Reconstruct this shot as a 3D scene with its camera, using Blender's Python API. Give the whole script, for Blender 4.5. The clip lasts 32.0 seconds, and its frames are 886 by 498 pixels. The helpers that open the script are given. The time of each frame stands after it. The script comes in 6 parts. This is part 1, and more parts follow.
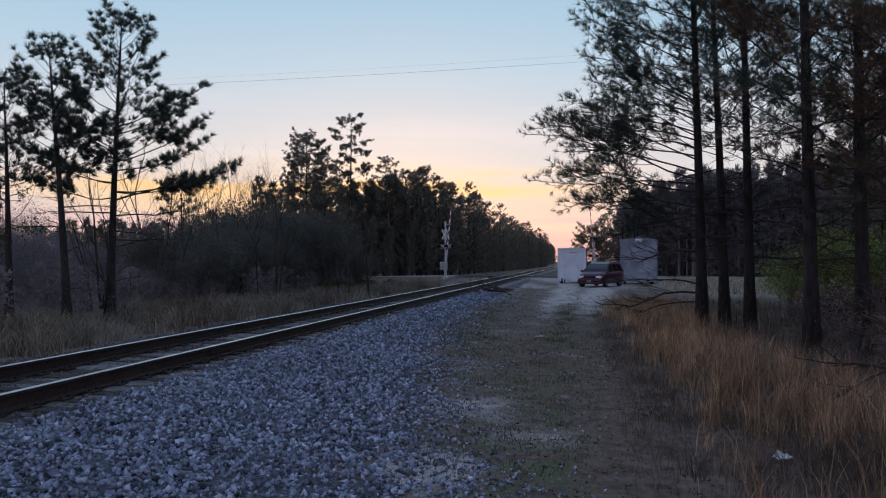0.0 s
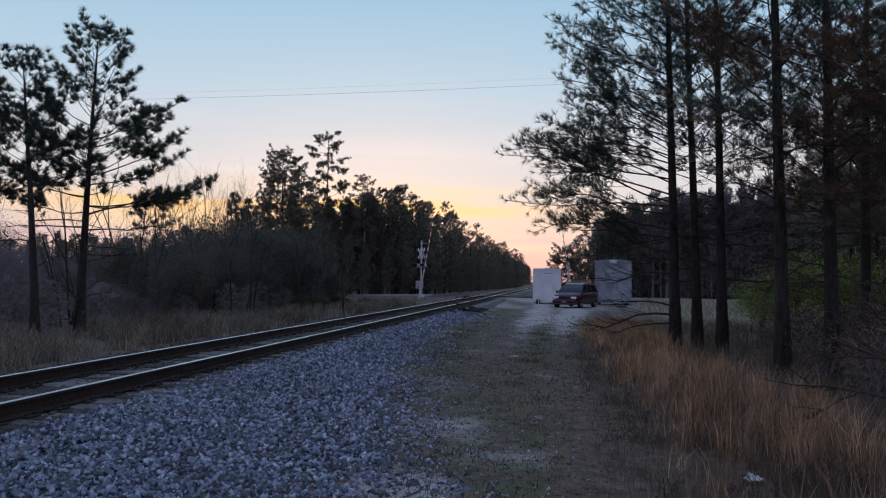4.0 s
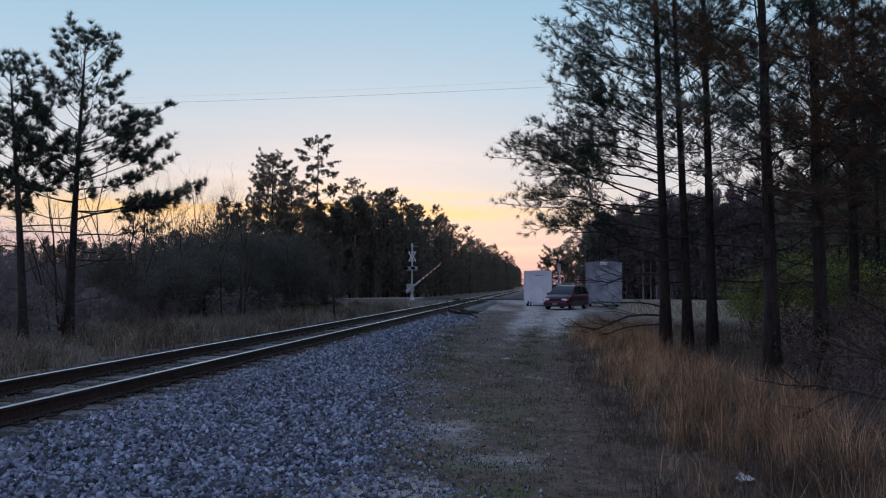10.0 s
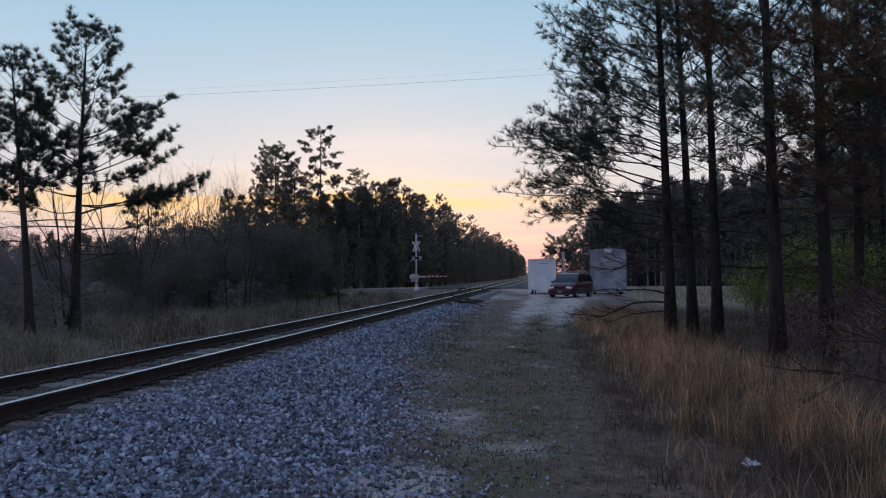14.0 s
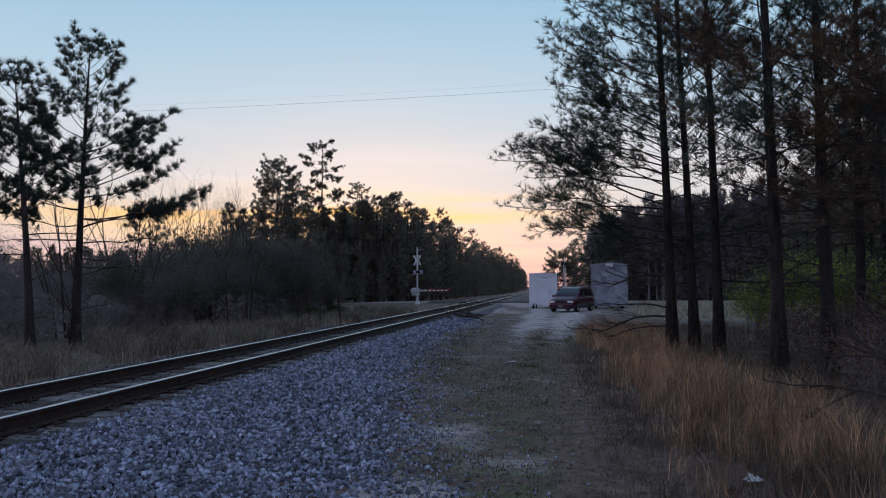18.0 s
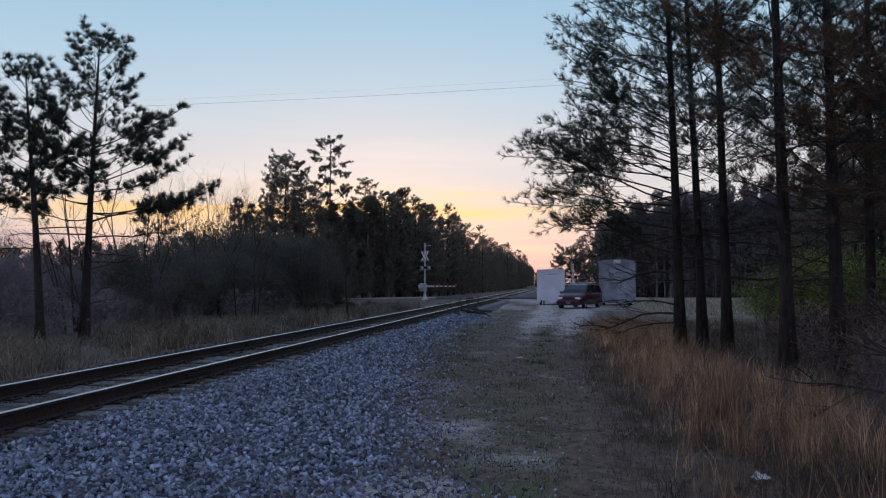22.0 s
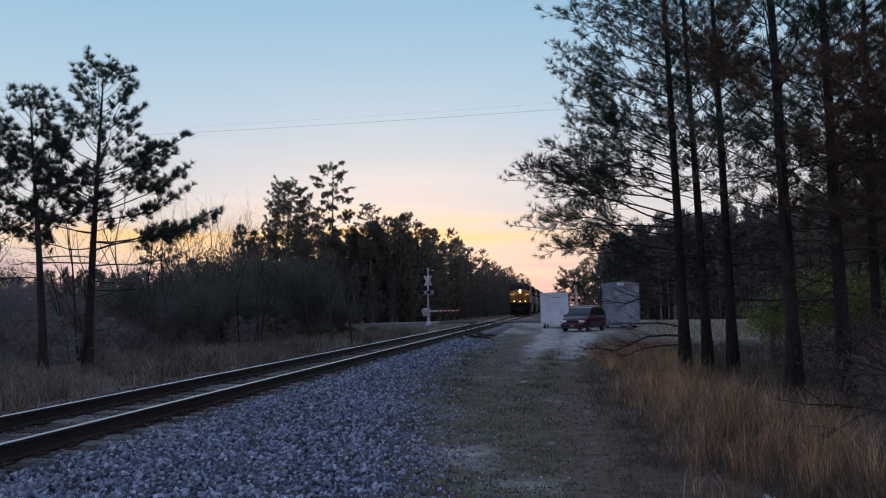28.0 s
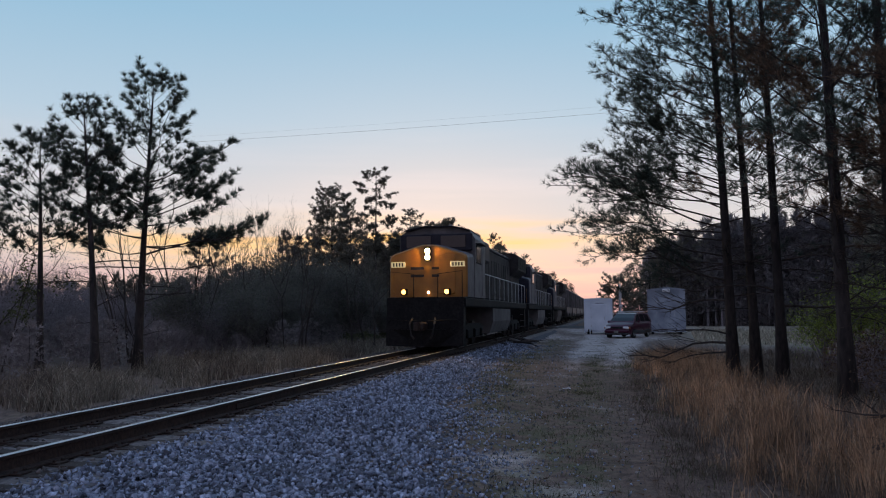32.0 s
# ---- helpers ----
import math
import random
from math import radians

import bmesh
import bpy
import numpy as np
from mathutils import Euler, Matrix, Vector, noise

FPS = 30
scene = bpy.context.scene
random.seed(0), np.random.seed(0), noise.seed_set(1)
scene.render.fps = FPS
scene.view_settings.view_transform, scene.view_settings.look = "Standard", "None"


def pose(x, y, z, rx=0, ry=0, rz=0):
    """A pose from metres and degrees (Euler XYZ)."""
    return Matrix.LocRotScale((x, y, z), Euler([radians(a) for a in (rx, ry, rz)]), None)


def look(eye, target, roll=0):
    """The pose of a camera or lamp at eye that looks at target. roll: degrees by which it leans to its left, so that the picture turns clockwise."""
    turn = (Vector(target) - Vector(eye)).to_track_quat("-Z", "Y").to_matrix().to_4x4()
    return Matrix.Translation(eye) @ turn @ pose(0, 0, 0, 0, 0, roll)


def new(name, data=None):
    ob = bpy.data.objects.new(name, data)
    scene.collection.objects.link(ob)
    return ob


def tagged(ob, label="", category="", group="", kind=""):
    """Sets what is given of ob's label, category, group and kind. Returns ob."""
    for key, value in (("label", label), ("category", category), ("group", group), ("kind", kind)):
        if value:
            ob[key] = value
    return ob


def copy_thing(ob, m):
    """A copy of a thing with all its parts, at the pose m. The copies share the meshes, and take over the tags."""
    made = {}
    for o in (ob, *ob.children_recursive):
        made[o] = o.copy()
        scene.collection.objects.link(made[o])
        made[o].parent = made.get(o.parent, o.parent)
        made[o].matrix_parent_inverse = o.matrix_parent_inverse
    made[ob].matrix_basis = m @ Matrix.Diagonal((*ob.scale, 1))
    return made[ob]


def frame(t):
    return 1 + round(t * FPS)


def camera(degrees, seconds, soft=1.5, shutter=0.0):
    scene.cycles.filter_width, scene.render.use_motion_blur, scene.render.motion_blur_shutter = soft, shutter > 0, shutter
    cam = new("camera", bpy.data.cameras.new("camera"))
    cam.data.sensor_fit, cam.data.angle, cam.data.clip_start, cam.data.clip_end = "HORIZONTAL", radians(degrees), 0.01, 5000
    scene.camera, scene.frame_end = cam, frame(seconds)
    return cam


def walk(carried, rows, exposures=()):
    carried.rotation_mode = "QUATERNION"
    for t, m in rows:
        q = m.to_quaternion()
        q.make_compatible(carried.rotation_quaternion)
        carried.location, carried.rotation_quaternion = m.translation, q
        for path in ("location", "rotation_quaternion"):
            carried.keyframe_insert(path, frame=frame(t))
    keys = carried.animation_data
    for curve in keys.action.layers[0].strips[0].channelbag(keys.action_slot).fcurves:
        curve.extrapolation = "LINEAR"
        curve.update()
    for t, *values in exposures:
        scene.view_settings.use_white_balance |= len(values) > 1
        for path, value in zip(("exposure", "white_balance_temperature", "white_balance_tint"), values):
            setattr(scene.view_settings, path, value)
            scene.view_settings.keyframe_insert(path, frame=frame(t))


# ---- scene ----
EYE = 1.33  # the eye's height over the rail heads, which lie at z = 0
PATH = [(0, 10.27, 0.92, -0.05), (0.5, 10.75, 0.39, -0.03), (1, 10.22, 1.22, -0.25), (1.5, 10.34, 1.01, -0.56), (2, 9.96, 1.15, -0.60), (2.5, 9.37, 1.76, -0.52), (3, 8.56, 1.87, -0.81), (3.5, 8.54, 2.16, -0.79), (5.5, 8.13, 2.53, -0.43), (6, 8.21, 2.55, -0.41), (6.5, 8.47, 2.42, -0.70), (7, 8.11, 1.72, -0.70), (7.5, 8.76, 1.42, -0.58), (8, 8.57, 1.63, -0.57), (8.5, 9.07, 2.25, -0.39), (9, 8.73, 2.10, -0.53), (9.5, 8.20, 2.69, -0.21), (10, 7.78, 2.58, -0.30), (10.5, 7.69, 2.53, -0.26), (11, 7.79, 2.40, -0.33), (11.5, 7.82, 2.48, -0.16), (12, 7.72, 2.31, 0.04), (12.5, 7.76, 2.37, 0.11), (13, 7.71, 2.28, 0.00), (13.5, 7.82, 2.12, 0.16), (14, 8.10, 1.80, 0.44), (14.5, 8.30, 2.22, 0.46), (16.5, 7.90, 1.81, 0.13), (17, 7.98, 2.32, 0.10), (17.5, 8.46, 2.41, 0.23), (18, 8.18, 2.84, 0.34), (18.5, 8.22, 3.10, 0.47), (19, 8.35, 3.70, 0.05), (19.5, 8.28, 3.39, 0.08), (20, 8.54, 3.24, 0.42), (20.5, 8.60, 2.98, 0.10), (21, 8.74, 2.76, -0.02), (21.5, 8.67, 2.48, 0.02), (22, 8.74, 2.53, 0.05), (22.5, 8.41, 1.81, 0.18), (23, 8.74, 0.74, 0.01), (23.5, 8.89, 0.62, -0.04), (24, 9.65, 1.07, 0.04), (24.5, 9.43, 2.02, 0.04), (25, 8.91, 3.17, 0.26), (25.5, 9.03, 3.59, 0.37), (27.5, 8.86, 4.26, 0.57), (28, 8.99, 4.36, 0.70), (28.5, 9.02, 5.08, 0.79), (29, 8.96, 4.75, 0.64), (29.5, 9.16, 4.70, 0.77), (30, 9.69, 4.88, 0.81), (30.5, 10.13, 5.15, 1.12), (31, 10.87, 5.24, 1.00), (31.5, 11.75, 5.07, 0.39), (32, 12.15, 4.77, 0.39)]
cam = camera(60.0, 32.0, soft=1.1)
walk(cam, [(t, pose(0, 0, EYE, 90 + pitch, roll, yaw)) for t, yaw, pitch, roll in PATH], [(0, 0.06), (20, 0.06), (29, 0.04), (32, -0.01)])

# ---- light ----
SUN_AZ = radians(-13.0)  # from +y towards +x
SUN_DIR = Vector((math.sin(SUN_AZ), math.cos(SUN_AZ), math.tan(radians(3.0)))).normalized()


def make_world():
    w = bpy.data.worlds.new("dusk_sky")
    scene.world = w
    w.use_nodes = True
    nt = w.node_tree
    nt.nodes.clear()

    def nd(kind, **kw):
        n = nt.nodes.new(kind)
        for k, v in kw.items():
            if k == "operation":
                n.operation = v
            elif k == "blend":
                n.blend_type = v
            elif k == "dtype":
                n.data_type = v
        return n

    def math_node(op, a, b=None, c=None):
        n = nd("ShaderNodeMath", operation=op)
        for i, v in enumerate((a, b, c)):
            if v is None:
                continue
            if isinstance(v, (int, float)):
                n.inputs[i].default_value = v
            else:
                nt.links.new(v, n.inputs[i])
        return n.outputs[0]

    def mix(fac, a, b, blend="MIX"):
        n = nd("ShaderNodeMix", dtype="RGBA", blend=blend)
        for sock, v in ((n.inputs[0], fac), (n.inputs[6], a), (n.inputs[7], b)):
            if isinstance(v, (int, float)):
                sock.default_value = v
            elif isinstance(v, tuple):
                sock.default_value = (*v, 1)
            else:
                nt.links.new(v, sock)
        return n.outputs[2]

    tc = nd("ShaderNodeTexCoord")
    sep = nd("ShaderNodeSeparateXYZ")
    nt.links.new(tc.outputs["Generated"], sep.inputs[0])
    z = sep.outputs[2]

    def ramp(value, stops):
        r = nd("ShaderNodeValToRGB")
        nt.links.new(value, r.inputs[0])
        e = r.color_ramp.elements
        while len(e) < len(stops):
            e.new(0.5)
        for el, (p, c) in zip(e, stops):
            el.position, el.color = p, (*c, 1)
        return r.outputs[0]

    # west: the side of the set sun; east: behind
    west = ramp(z, [(0.0, (0.40, 0.31, 0.42)), (0.018, (0.53, 0.38, 0.48)), (0.04, (0.63, 0.46, 0.51)),
                    (0.075, (0.65, 0.56, 0.57)), (0.11, (0.61, 0.61, 0.65)), (0.16, (0.60, 0.62, 0.68)),
                    (0.24, (0.45, 0.59, 0.72)), (0.36, (0.30, 0.51, 0.69)), (0.55, (0.21, 0.37, 0.59)), (1.0, (0.17, 0.28, 0.49))])
    east = ramp(z, [(0.0, (0.33, 0.29, 0.40)), (0.1, (0.52, 0.43, 0.55)), (0.3, (0.40, 0.42, 0.58)), (1.0, (0.17, 0.27, 0.48))])
    # how far towards the sun, level
    h = math_node("MULTIPLY_ADD", sep.outputs[0], SUN_DIR.x, math_node("MULTIPLY", sep.outputs[1], SUN_DIR.y))
    side = nd("ShaderNodeMapRange")
    nt.links.new(h, side.inputs[0])
    side.inputs[1].default_value, side.inputs[2].default_value = -0.3, 0.75
    side.interpolation_type = "SMOOTHSTEP"
    base = mix(side.outputs[0], east, west)
    # golden glow low about the sun
    az = math_node("ARCTAN2", sep.outputs[0], sep.outputs[1])
    daz = math_node("ABSOLUTE", math_node("SUBTRACT", az, math.radians(-19.0)))
    g1 = nd("ShaderNodeMapRange")
    nt.links.new(daz, g1.inputs[0])
    g1.inputs[1].default_value, g1.inputs[2].default_value, g1.inputs[3].default_value, g1.inputs[4].default_value = 0.0, 0.52, 1.0, 0.0
    g1.interpolation_type = "SMOOTHSTEP"
    dz = math_node("ABSOLUTE", math_node("SUBTRACT", z, 0.092))
    g2 = nd("ShaderNodeMapRange")
    nt.links.new(dz, g2.inputs[0])
    g2.inputs[1].default_value, g2.inputs[2].default_value, g2.inputs[3].default_value, g2.inputs[4].default_value = 0.0, 0.048, 1.0, 0.0
    g2.interpolation_type = "SMOOTHSTEP"
    glow = math_node("MULTIPLY", g1.outputs[0], g2.outputs[0])
    # level streaks of thin cloud
    comb = nd("ShaderNodeCombineXYZ")
    nt.links.new(az, comb.inputs[0])
    nt.links.new(math_node("MULTIPLY", z, 15.0), comb.inputs[1])
    noise_1 = nd("ShaderNodeTexNoise")
    nt.links.new(comb.outputs[0], noise_1.inputs["Vector"])
    noise_1.inputs["Scale"].default_value, noise_1.inputs["Detail"].default_value, noise_1.inputs["Roughness"].default_value = 2.7, 4.0, 0.5
    streak = nd("ShaderNodeMapRange")
    nt.links.new(noise_1.outputs[0], streak.inputs[0])
    streak.inputs[1].default_value, streak.inputs[2].default_value = 0.44, 0.62
    low = nd("ShaderNodeMapRange")
    nt.links.new(z, low.inputs[0])
    low.inputs[1].default_value, low.inputs[2].default_value, low.inputs[3].default_value, low.inputs[4].default_value = 0.24, 0.06, 0.0, 1.0
    cl = math_node("MULTIPLY", math_node("MULTIPLY", streak.outputs[0], low.outputs[0]), side.outputs[0])
    warm = mix(math_node("MULTIPLY", z, 6.0), (0.90, 0.67, 0.46), (0.78, 0.73, 0.79))
    base = mix(math_node("MULTIPLY", cl, 0.55), base, warm)
    base = mix(math_node("MULTIPLY", glow, math_node("MULTIPLY_ADD", streak.outputs[0], 0.85, 0.16)), base, (1.0, 0.56, 0.11))
    sky = nd("ShaderNodeTexSky")
    sky.sky_type, sky.sun_disc = "NISHITA", False
    sky.sun_elevation, sky.sun_rotation = radians(2.0), SUN_AZ
    total = mix(0.02, base, sky.outputs[0], "ADD")
    bg = nd("ShaderNodeBackground")
    nt.links.new(total, bg.inputs[0])
    bg.inputs[1].default_value = 1.0
    out = nd("ShaderNodeOutputWorld")
    nt.links.new(bg.outputs[0], out.inputs[0])


make_world()
sun = new("sun", bpy.data.lights.new("sun", "SUN"))
sun.data.energy, sun.data.angle, sun.data.color = 0.35, radians(12), (1.0, 0.66, 0.36)
sun.matrix_basis = look(SUN_DIR * 50, (0, 0, 0))


# ---- materials ----
def rgb(c):
    return (*c, 1.0)


def mat(name, a, b, scale=6.0, rough=0.8, metal=0.0, bump=0.25, detail=6.0, wear=0.35, rand=0.0, fine=0.0, stretch=(1, 1, 1), island=0.0):
    """Two tones by a small noise, darkened and lightened by a large one, with relief; rand: object by object, island: piece by piece."""
    m = bpy.data.materials.new(name)
    m.use_nodes = True
    nt = m.node_tree
    bs = nt.nodes["Principled BSDF"]
    tc = nt.nodes.new("ShaderNodeTexCoord")
    mp = nt.nodes.new("ShaderNodeMapping")
    mp.inputs["Scale"].default_value = stretch
    nt.links.new(tc.outputs["Object"], mp.inputs[0])
    n1 = nt.nodes.new("ShaderNodeTexNoise")
    n1.inputs["Scale"].default_value, n1.inputs["Detail"].default_value = scale, detail
    nt.links.new(mp.outputs[0], n1.inputs["Vector"])
    n2 = nt.nodes.new("ShaderNodeTexNoise")
    n2.inputs["Scale"].default_value, n2.inputs["Detail"].default_value = scale * 0.13, 3.0
    nt.links.new(mp.outputs[0], n2.inputs["Vector"])
    r = nt.nodes.new("ShaderNodeValToRGB")
    r.color_ramp.elements[0].position, r.color_ramp.elements[1].position = 0.32, 0.68
    r.color_ramp.elements[0].color, r.color_ramp.elements[1].color = rgb(a), rgb(b)
    nt.links.new(n1.outputs[0], r.inputs[0])
    hs = nt.nodes.new("ShaderNodeHueSaturation")
    nt.links.new(r.outputs[0], hs.inputs["Color"])
    mr = nt.nodes.new("ShaderNodeMapRange")
    mr.inputs[1].default_value, mr.inputs[2].default_value = 0.3, 0.7
    mr.inputs[3].default_value, mr.inputs[4].default_value = 1.0 - wear, 1.0 + wear
    nt.links.new(n2.outputs[0], mr.inputs[0])
    val = mr.outputs[0]
    for amount, kind, sock in ((rand, "ShaderNodeObjectInfo", "Random"), (island, "ShaderNodeNewGeometry", "Random Per Island")):
        if amount:
            oi = nt.nodes.new(kind)
            m2 = nt.nodes.new("ShaderNodeMapRange")
            m2.inputs[3].default_value, m2.inputs[4].default_value = 1.0 - amount, 1.0 + amount
            nt.links.new(oi.outputs[sock], m2.inputs[0])
            mm = nt.nodes.new("ShaderNodeMath")
            mm.operation = "MULTIPLY"
            nt.links.new(val, mm.inputs[0])
            nt.links.new(m2.outputs[0], mm.inputs[1])
            val = mm.outputs[0]
    nt.links.new(val, hs.inputs["Value"])
    nt.links.new(hs.outputs[0], bs.inputs["Base Color"])
    bs.inputs["Roughness"].default_value, bs.inputs["Metallic"].default_value = rough, metal
    if bump:
        bp = nt.nodes.new("ShaderNodeBump")
        bp.inputs["Strength"].default_value, bp.inputs["Distance"].default_value = bump, 0.02
        if fine:
            n3 = nt.nodes.new("ShaderNodeTexNoise")
            n3.inputs["Scale"].default_value = fine
            nt.links.new(tc.outputs["Object"], n3.inputs["Vector"])
            nt.links.new(n3.outputs[0], bp.inputs["Height"])
        else:
            nt.links.new(n1.outputs[0], bp.inputs["Height"])
        nt.links.new(bp.outputs[0], bs.inputs["Normal"])
    return m


def glow_mat(name, color, strength):
    m = bpy.data.materials.new(name)
    m.use_nodes = True
    bs = m.node_tree.nodes["Principled BSDF"]
    bs.inputs["Base Color"].default_value = rgb(color)
    bs.inputs["Emission Color"].default_value, bs.inputs["Emission Strength"].default_value = rgb(color), strength
    return m


def glass_mat(name, color, rough=0.05):
    m = bpy.data.materials.new(name)
    m.use_nodes = True
    bs = m.node_tree.nodes["Principled BSDF"]
    bs.inputs["Base Color"].default_value, bs.inputs["Roughness"].default_value = rgb(color), rough
    bs.inputs["Specular IOR Level"].default_value = 0.45
    return m


def ground_mat():
    """Soil; the mesh's colour layer says where sand (red), green weeds (green) and pale field (blue) lie."""
    m = bpy.data.materials.new("soil")
    m.use_nodes = True
    nt = m.node_tree
    bs = nt.nodes["Principled BSDF"]
    tc = nt.nodes.new("ShaderNodeTexCoord")

    def nz(scale, detail=6.0, rough=0.6):
        n = nt.nodes.new("ShaderNodeTexNoise")
        n.inputs["Scale"].default_value, n.inputs["Detail"].default_value, n.inputs["Roughness"].default_value = scale, detail, rough
        nt.links.new(tc.outputs["Object"], n.inputs["Vector"])
        return n.outputs[0]

    def ramp(v, a, b, lo=0.35, hi=0.65):
        r = nt.nodes.new("ShaderNodeValToRGB")
        r.color_ramp.elements[0].position, r.color_ramp.elements[1].position = lo, hi
        r.color_ramp.elements[0].color, r.color_ramp.elements[1].color = rgb(a), rgb(b)
        nt.links.new(v, r.inputs[0])
        return r.outputs[0]

    def mix(f, a, b):
        n = nt.nodes.new("ShaderNodeMix")
        n.data_type = "RGBA"
        nt.links.new(f, n.inputs[0])
        nt.links.new(a, n.inputs[6])
        nt.links.new(b, n.inputs[7])
        return n.outputs[2]

    def mul(a, b):
        n = nt.nodes.new("ShaderNodeMath")
        n.operation, n.use_clamp = "MULTIPLY", True
        nt.links.new(a, n.inputs[0])
        nt.links.new(b, n.inputs[1])
        return n.outputs[0]

    at = nt.nodes.new("ShaderNodeAttribute")
    at.attribute_name = "cover"
    sp = nt.nodes.new("ShaderNodeSeparateColor")
    nt.links.new(at.outputs["Color"], sp.inputs[0])
    soil = ramp(nz(7.0, 9.0, 0.68), (0.064, 0.041, 0.031), (0.215, 0.143, 0.110), 0.36, 0.66)
    sand = ramp(nz(28.0, 8.0, 0.7), (0.255, 0.208, 0.188), (0.68, 0.59, 0.55))
    weed = ramp(nz(40.0), (0.050, 0.064, 0.024), (0.155, 0.18, 0.075))
    field = ramp(nz(3.0), (0.21, 0.175, 0.13), (0.37, 0.31, 0.235))
    blot = ramp(nz(2.6, 8.0, 0.7), (0, 0, 0), (1, 1, 1), 0.42, 0.6)
    speck = ramp(nz(55.0, 3.0), (0, 0, 0), (1, 1, 1), 0.55, 0.66)
    c = mix(mul(sp.outputs[1], blot), soil, weed)
    even = nt.nodes.new("ShaderNodeMath")
    even.operation = "MULTIPLY_ADD"
    even.inputs[1].default_value, even.inputs[2].default_value = 1.5, -0.6
    nt.links.new(sp.outputs[0], even.inputs[0])
    both = nt.nodes.new("ShaderNodeMath")
    both.operation, both.use_clamp = "ADD", True
    nt.links.new(even.outputs[0], both.inputs[0])
    nt.links.new(mul(sp.outputs[0], blot), both.inputs[1])
    c = mix(both.outputs[0], c, sand)
    c = mix(mul(sp.outputs[0], speck), c, sand)
    c = mix(sp.outputs[2], c, field)
    nt.links.new(c, bs.inputs["Base Color"])
    bs.inputs["Roughness"].default_value = 0.95
    bp = nt.nodes.new("ShaderNodeBump")
    bp.inputs["Strength"].default_value, bp.inputs["Distance"].default_value = 0.45, 0.03
    nt.links.new(nz(30.0, 8.0), bp.inputs["Height"])
    nt.links.new(bp.outputs[0], bs.inputs["Normal"])
    return m


def leaf_mat(name, a, b, rough=0.6, through_light=0.25, piece=0.5):
    m = mat(name, a, b, 3.0, rough, 0.0, 0.0, 3.0, 0.3, 0.25, 0.0, (1, 1, 1), piece)
    bs = m.node_tree.nodes["Principled BSDF"]
    nt = m.node_tree
    bs.inputs["Specular IOR Level"].default_value = 0.2
    tr, mx = nt.nodes.new("ShaderNodeBsdfTranslucent"), nt.nodes.new("ShaderNodeMixShader")
    col = bs.inputs["Base Color"].links[0].from_socket
    nt.links.new(col, tr.inputs[0])
    mx.inputs[0].default_value = through_light
    nt.links.new(bs.outputs[0], mx.inputs[1])
    nt.links.new(tr.outputs[0], mx.inputs[2])
    nt.links.new(mx.outputs[0], nt.nodes["Material Output"].inputs[0])
    return m


M_soil = ground_mat()
# bed coloured darker than its stones, painting the shade in their gaps
M_ballast = mat("gap_shaded_ballast", (0.018, 0.018, 0.022), (0.12, 0.12, 0.145), 30, 0.9, 0, 0.9, 6, 0.3)
M_stone = mat("crushed_granite", (0.082, 0.096, 0.132), (0.355, 0.395, 0.495), 14, 0.85, 0, 0.4, 5, 0.15, 0, 0, (1, 1, 1), 0.75)
M_dirty = mat("grimy_ballast", (0.05, 0.043, 0.040), (0.17, 0.15, 0.145), 14, 0.9, 0, 0.4, 5, 0.2, 0, 0, (1, 1, 1), 0.5)
M_sandy = mat("sandy_gravel", (0.18, 0.148, 0.130), (0.335, 0.285, 0.255), 18, 0.95, 0, 0.5, 6, 0.25)
M_tie = mat("creosoted_wood", (0.022, 0.016, 0.013), (0.085, 0.066, 0.055), 14, 0.9, 0, 0.7, 6, 0.4, 0.3, 0, (0.25, 2, 2))
M_rail_side = mat("rusty_steel", (0.018, 0.011, 0.009), (0.048, 0.028, 0.021), 22, 0.8, 0.2, 0.5, 6, 0.3)
M_rail_top = mat("polished_steel", (0.62, 0.61, 0.61), (0.82, 0.81, 0.80), 5, 0.34, 1.0, 0.04, 4, 0.1, 0, 0, (30, 0.3, 1))
M_asphalt = mat("worn_asphalt", (0.035, 0.035, 0.037), (0.085, 0.083, 0.08), 30, 0.9, 0, 0.4)
M_panel = mat("crossing_timber", (0.018, 0.017, 0.017), (0.05, 0.045, 0.042), 16, 0.85, 0, 0.5)
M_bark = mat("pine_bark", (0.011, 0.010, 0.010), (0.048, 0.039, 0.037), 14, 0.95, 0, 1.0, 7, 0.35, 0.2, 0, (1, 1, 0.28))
M_scrubtwig = mat("grey_scrub_twigs", (0.13, 0.110, 0.118), (0.27, 0.232, 0.245), 20, 0.95, 0, 0.3, 4, 0.3, 0.2)
# far bark lightened well past the near bark, haze put into its colour
M_farbark = mat("haze_grey_far_bark", (0.06, 0.05, 0.048), (0.20, 0.175, 0.17), 9, 0.95, 0, 0.6, 6, 0.4, 0.2, 0, (1, 1, 0.2), 0.5)
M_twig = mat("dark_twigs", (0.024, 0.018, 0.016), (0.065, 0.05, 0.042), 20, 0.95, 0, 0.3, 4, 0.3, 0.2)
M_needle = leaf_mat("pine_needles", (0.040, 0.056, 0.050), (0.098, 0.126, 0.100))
# far crowns painted paler than the near needles, a stand-in for haze
M_needle_hazed = leaf_mat("haze_paled_pine_needles", (0.140, 0.130, 0.105), (0.235, 0.218, 0.176), 0.8, 0.5, 0.2)
M_brown = leaf_mat("dead_needles", (0.085, 0.055, 0.038), (0.21, 0.14, 0.092))
M_litterleaf = leaf_mat("leaf_litter", (0.07, 0.045, 0.03), (0.20, 0.13, 0.085))
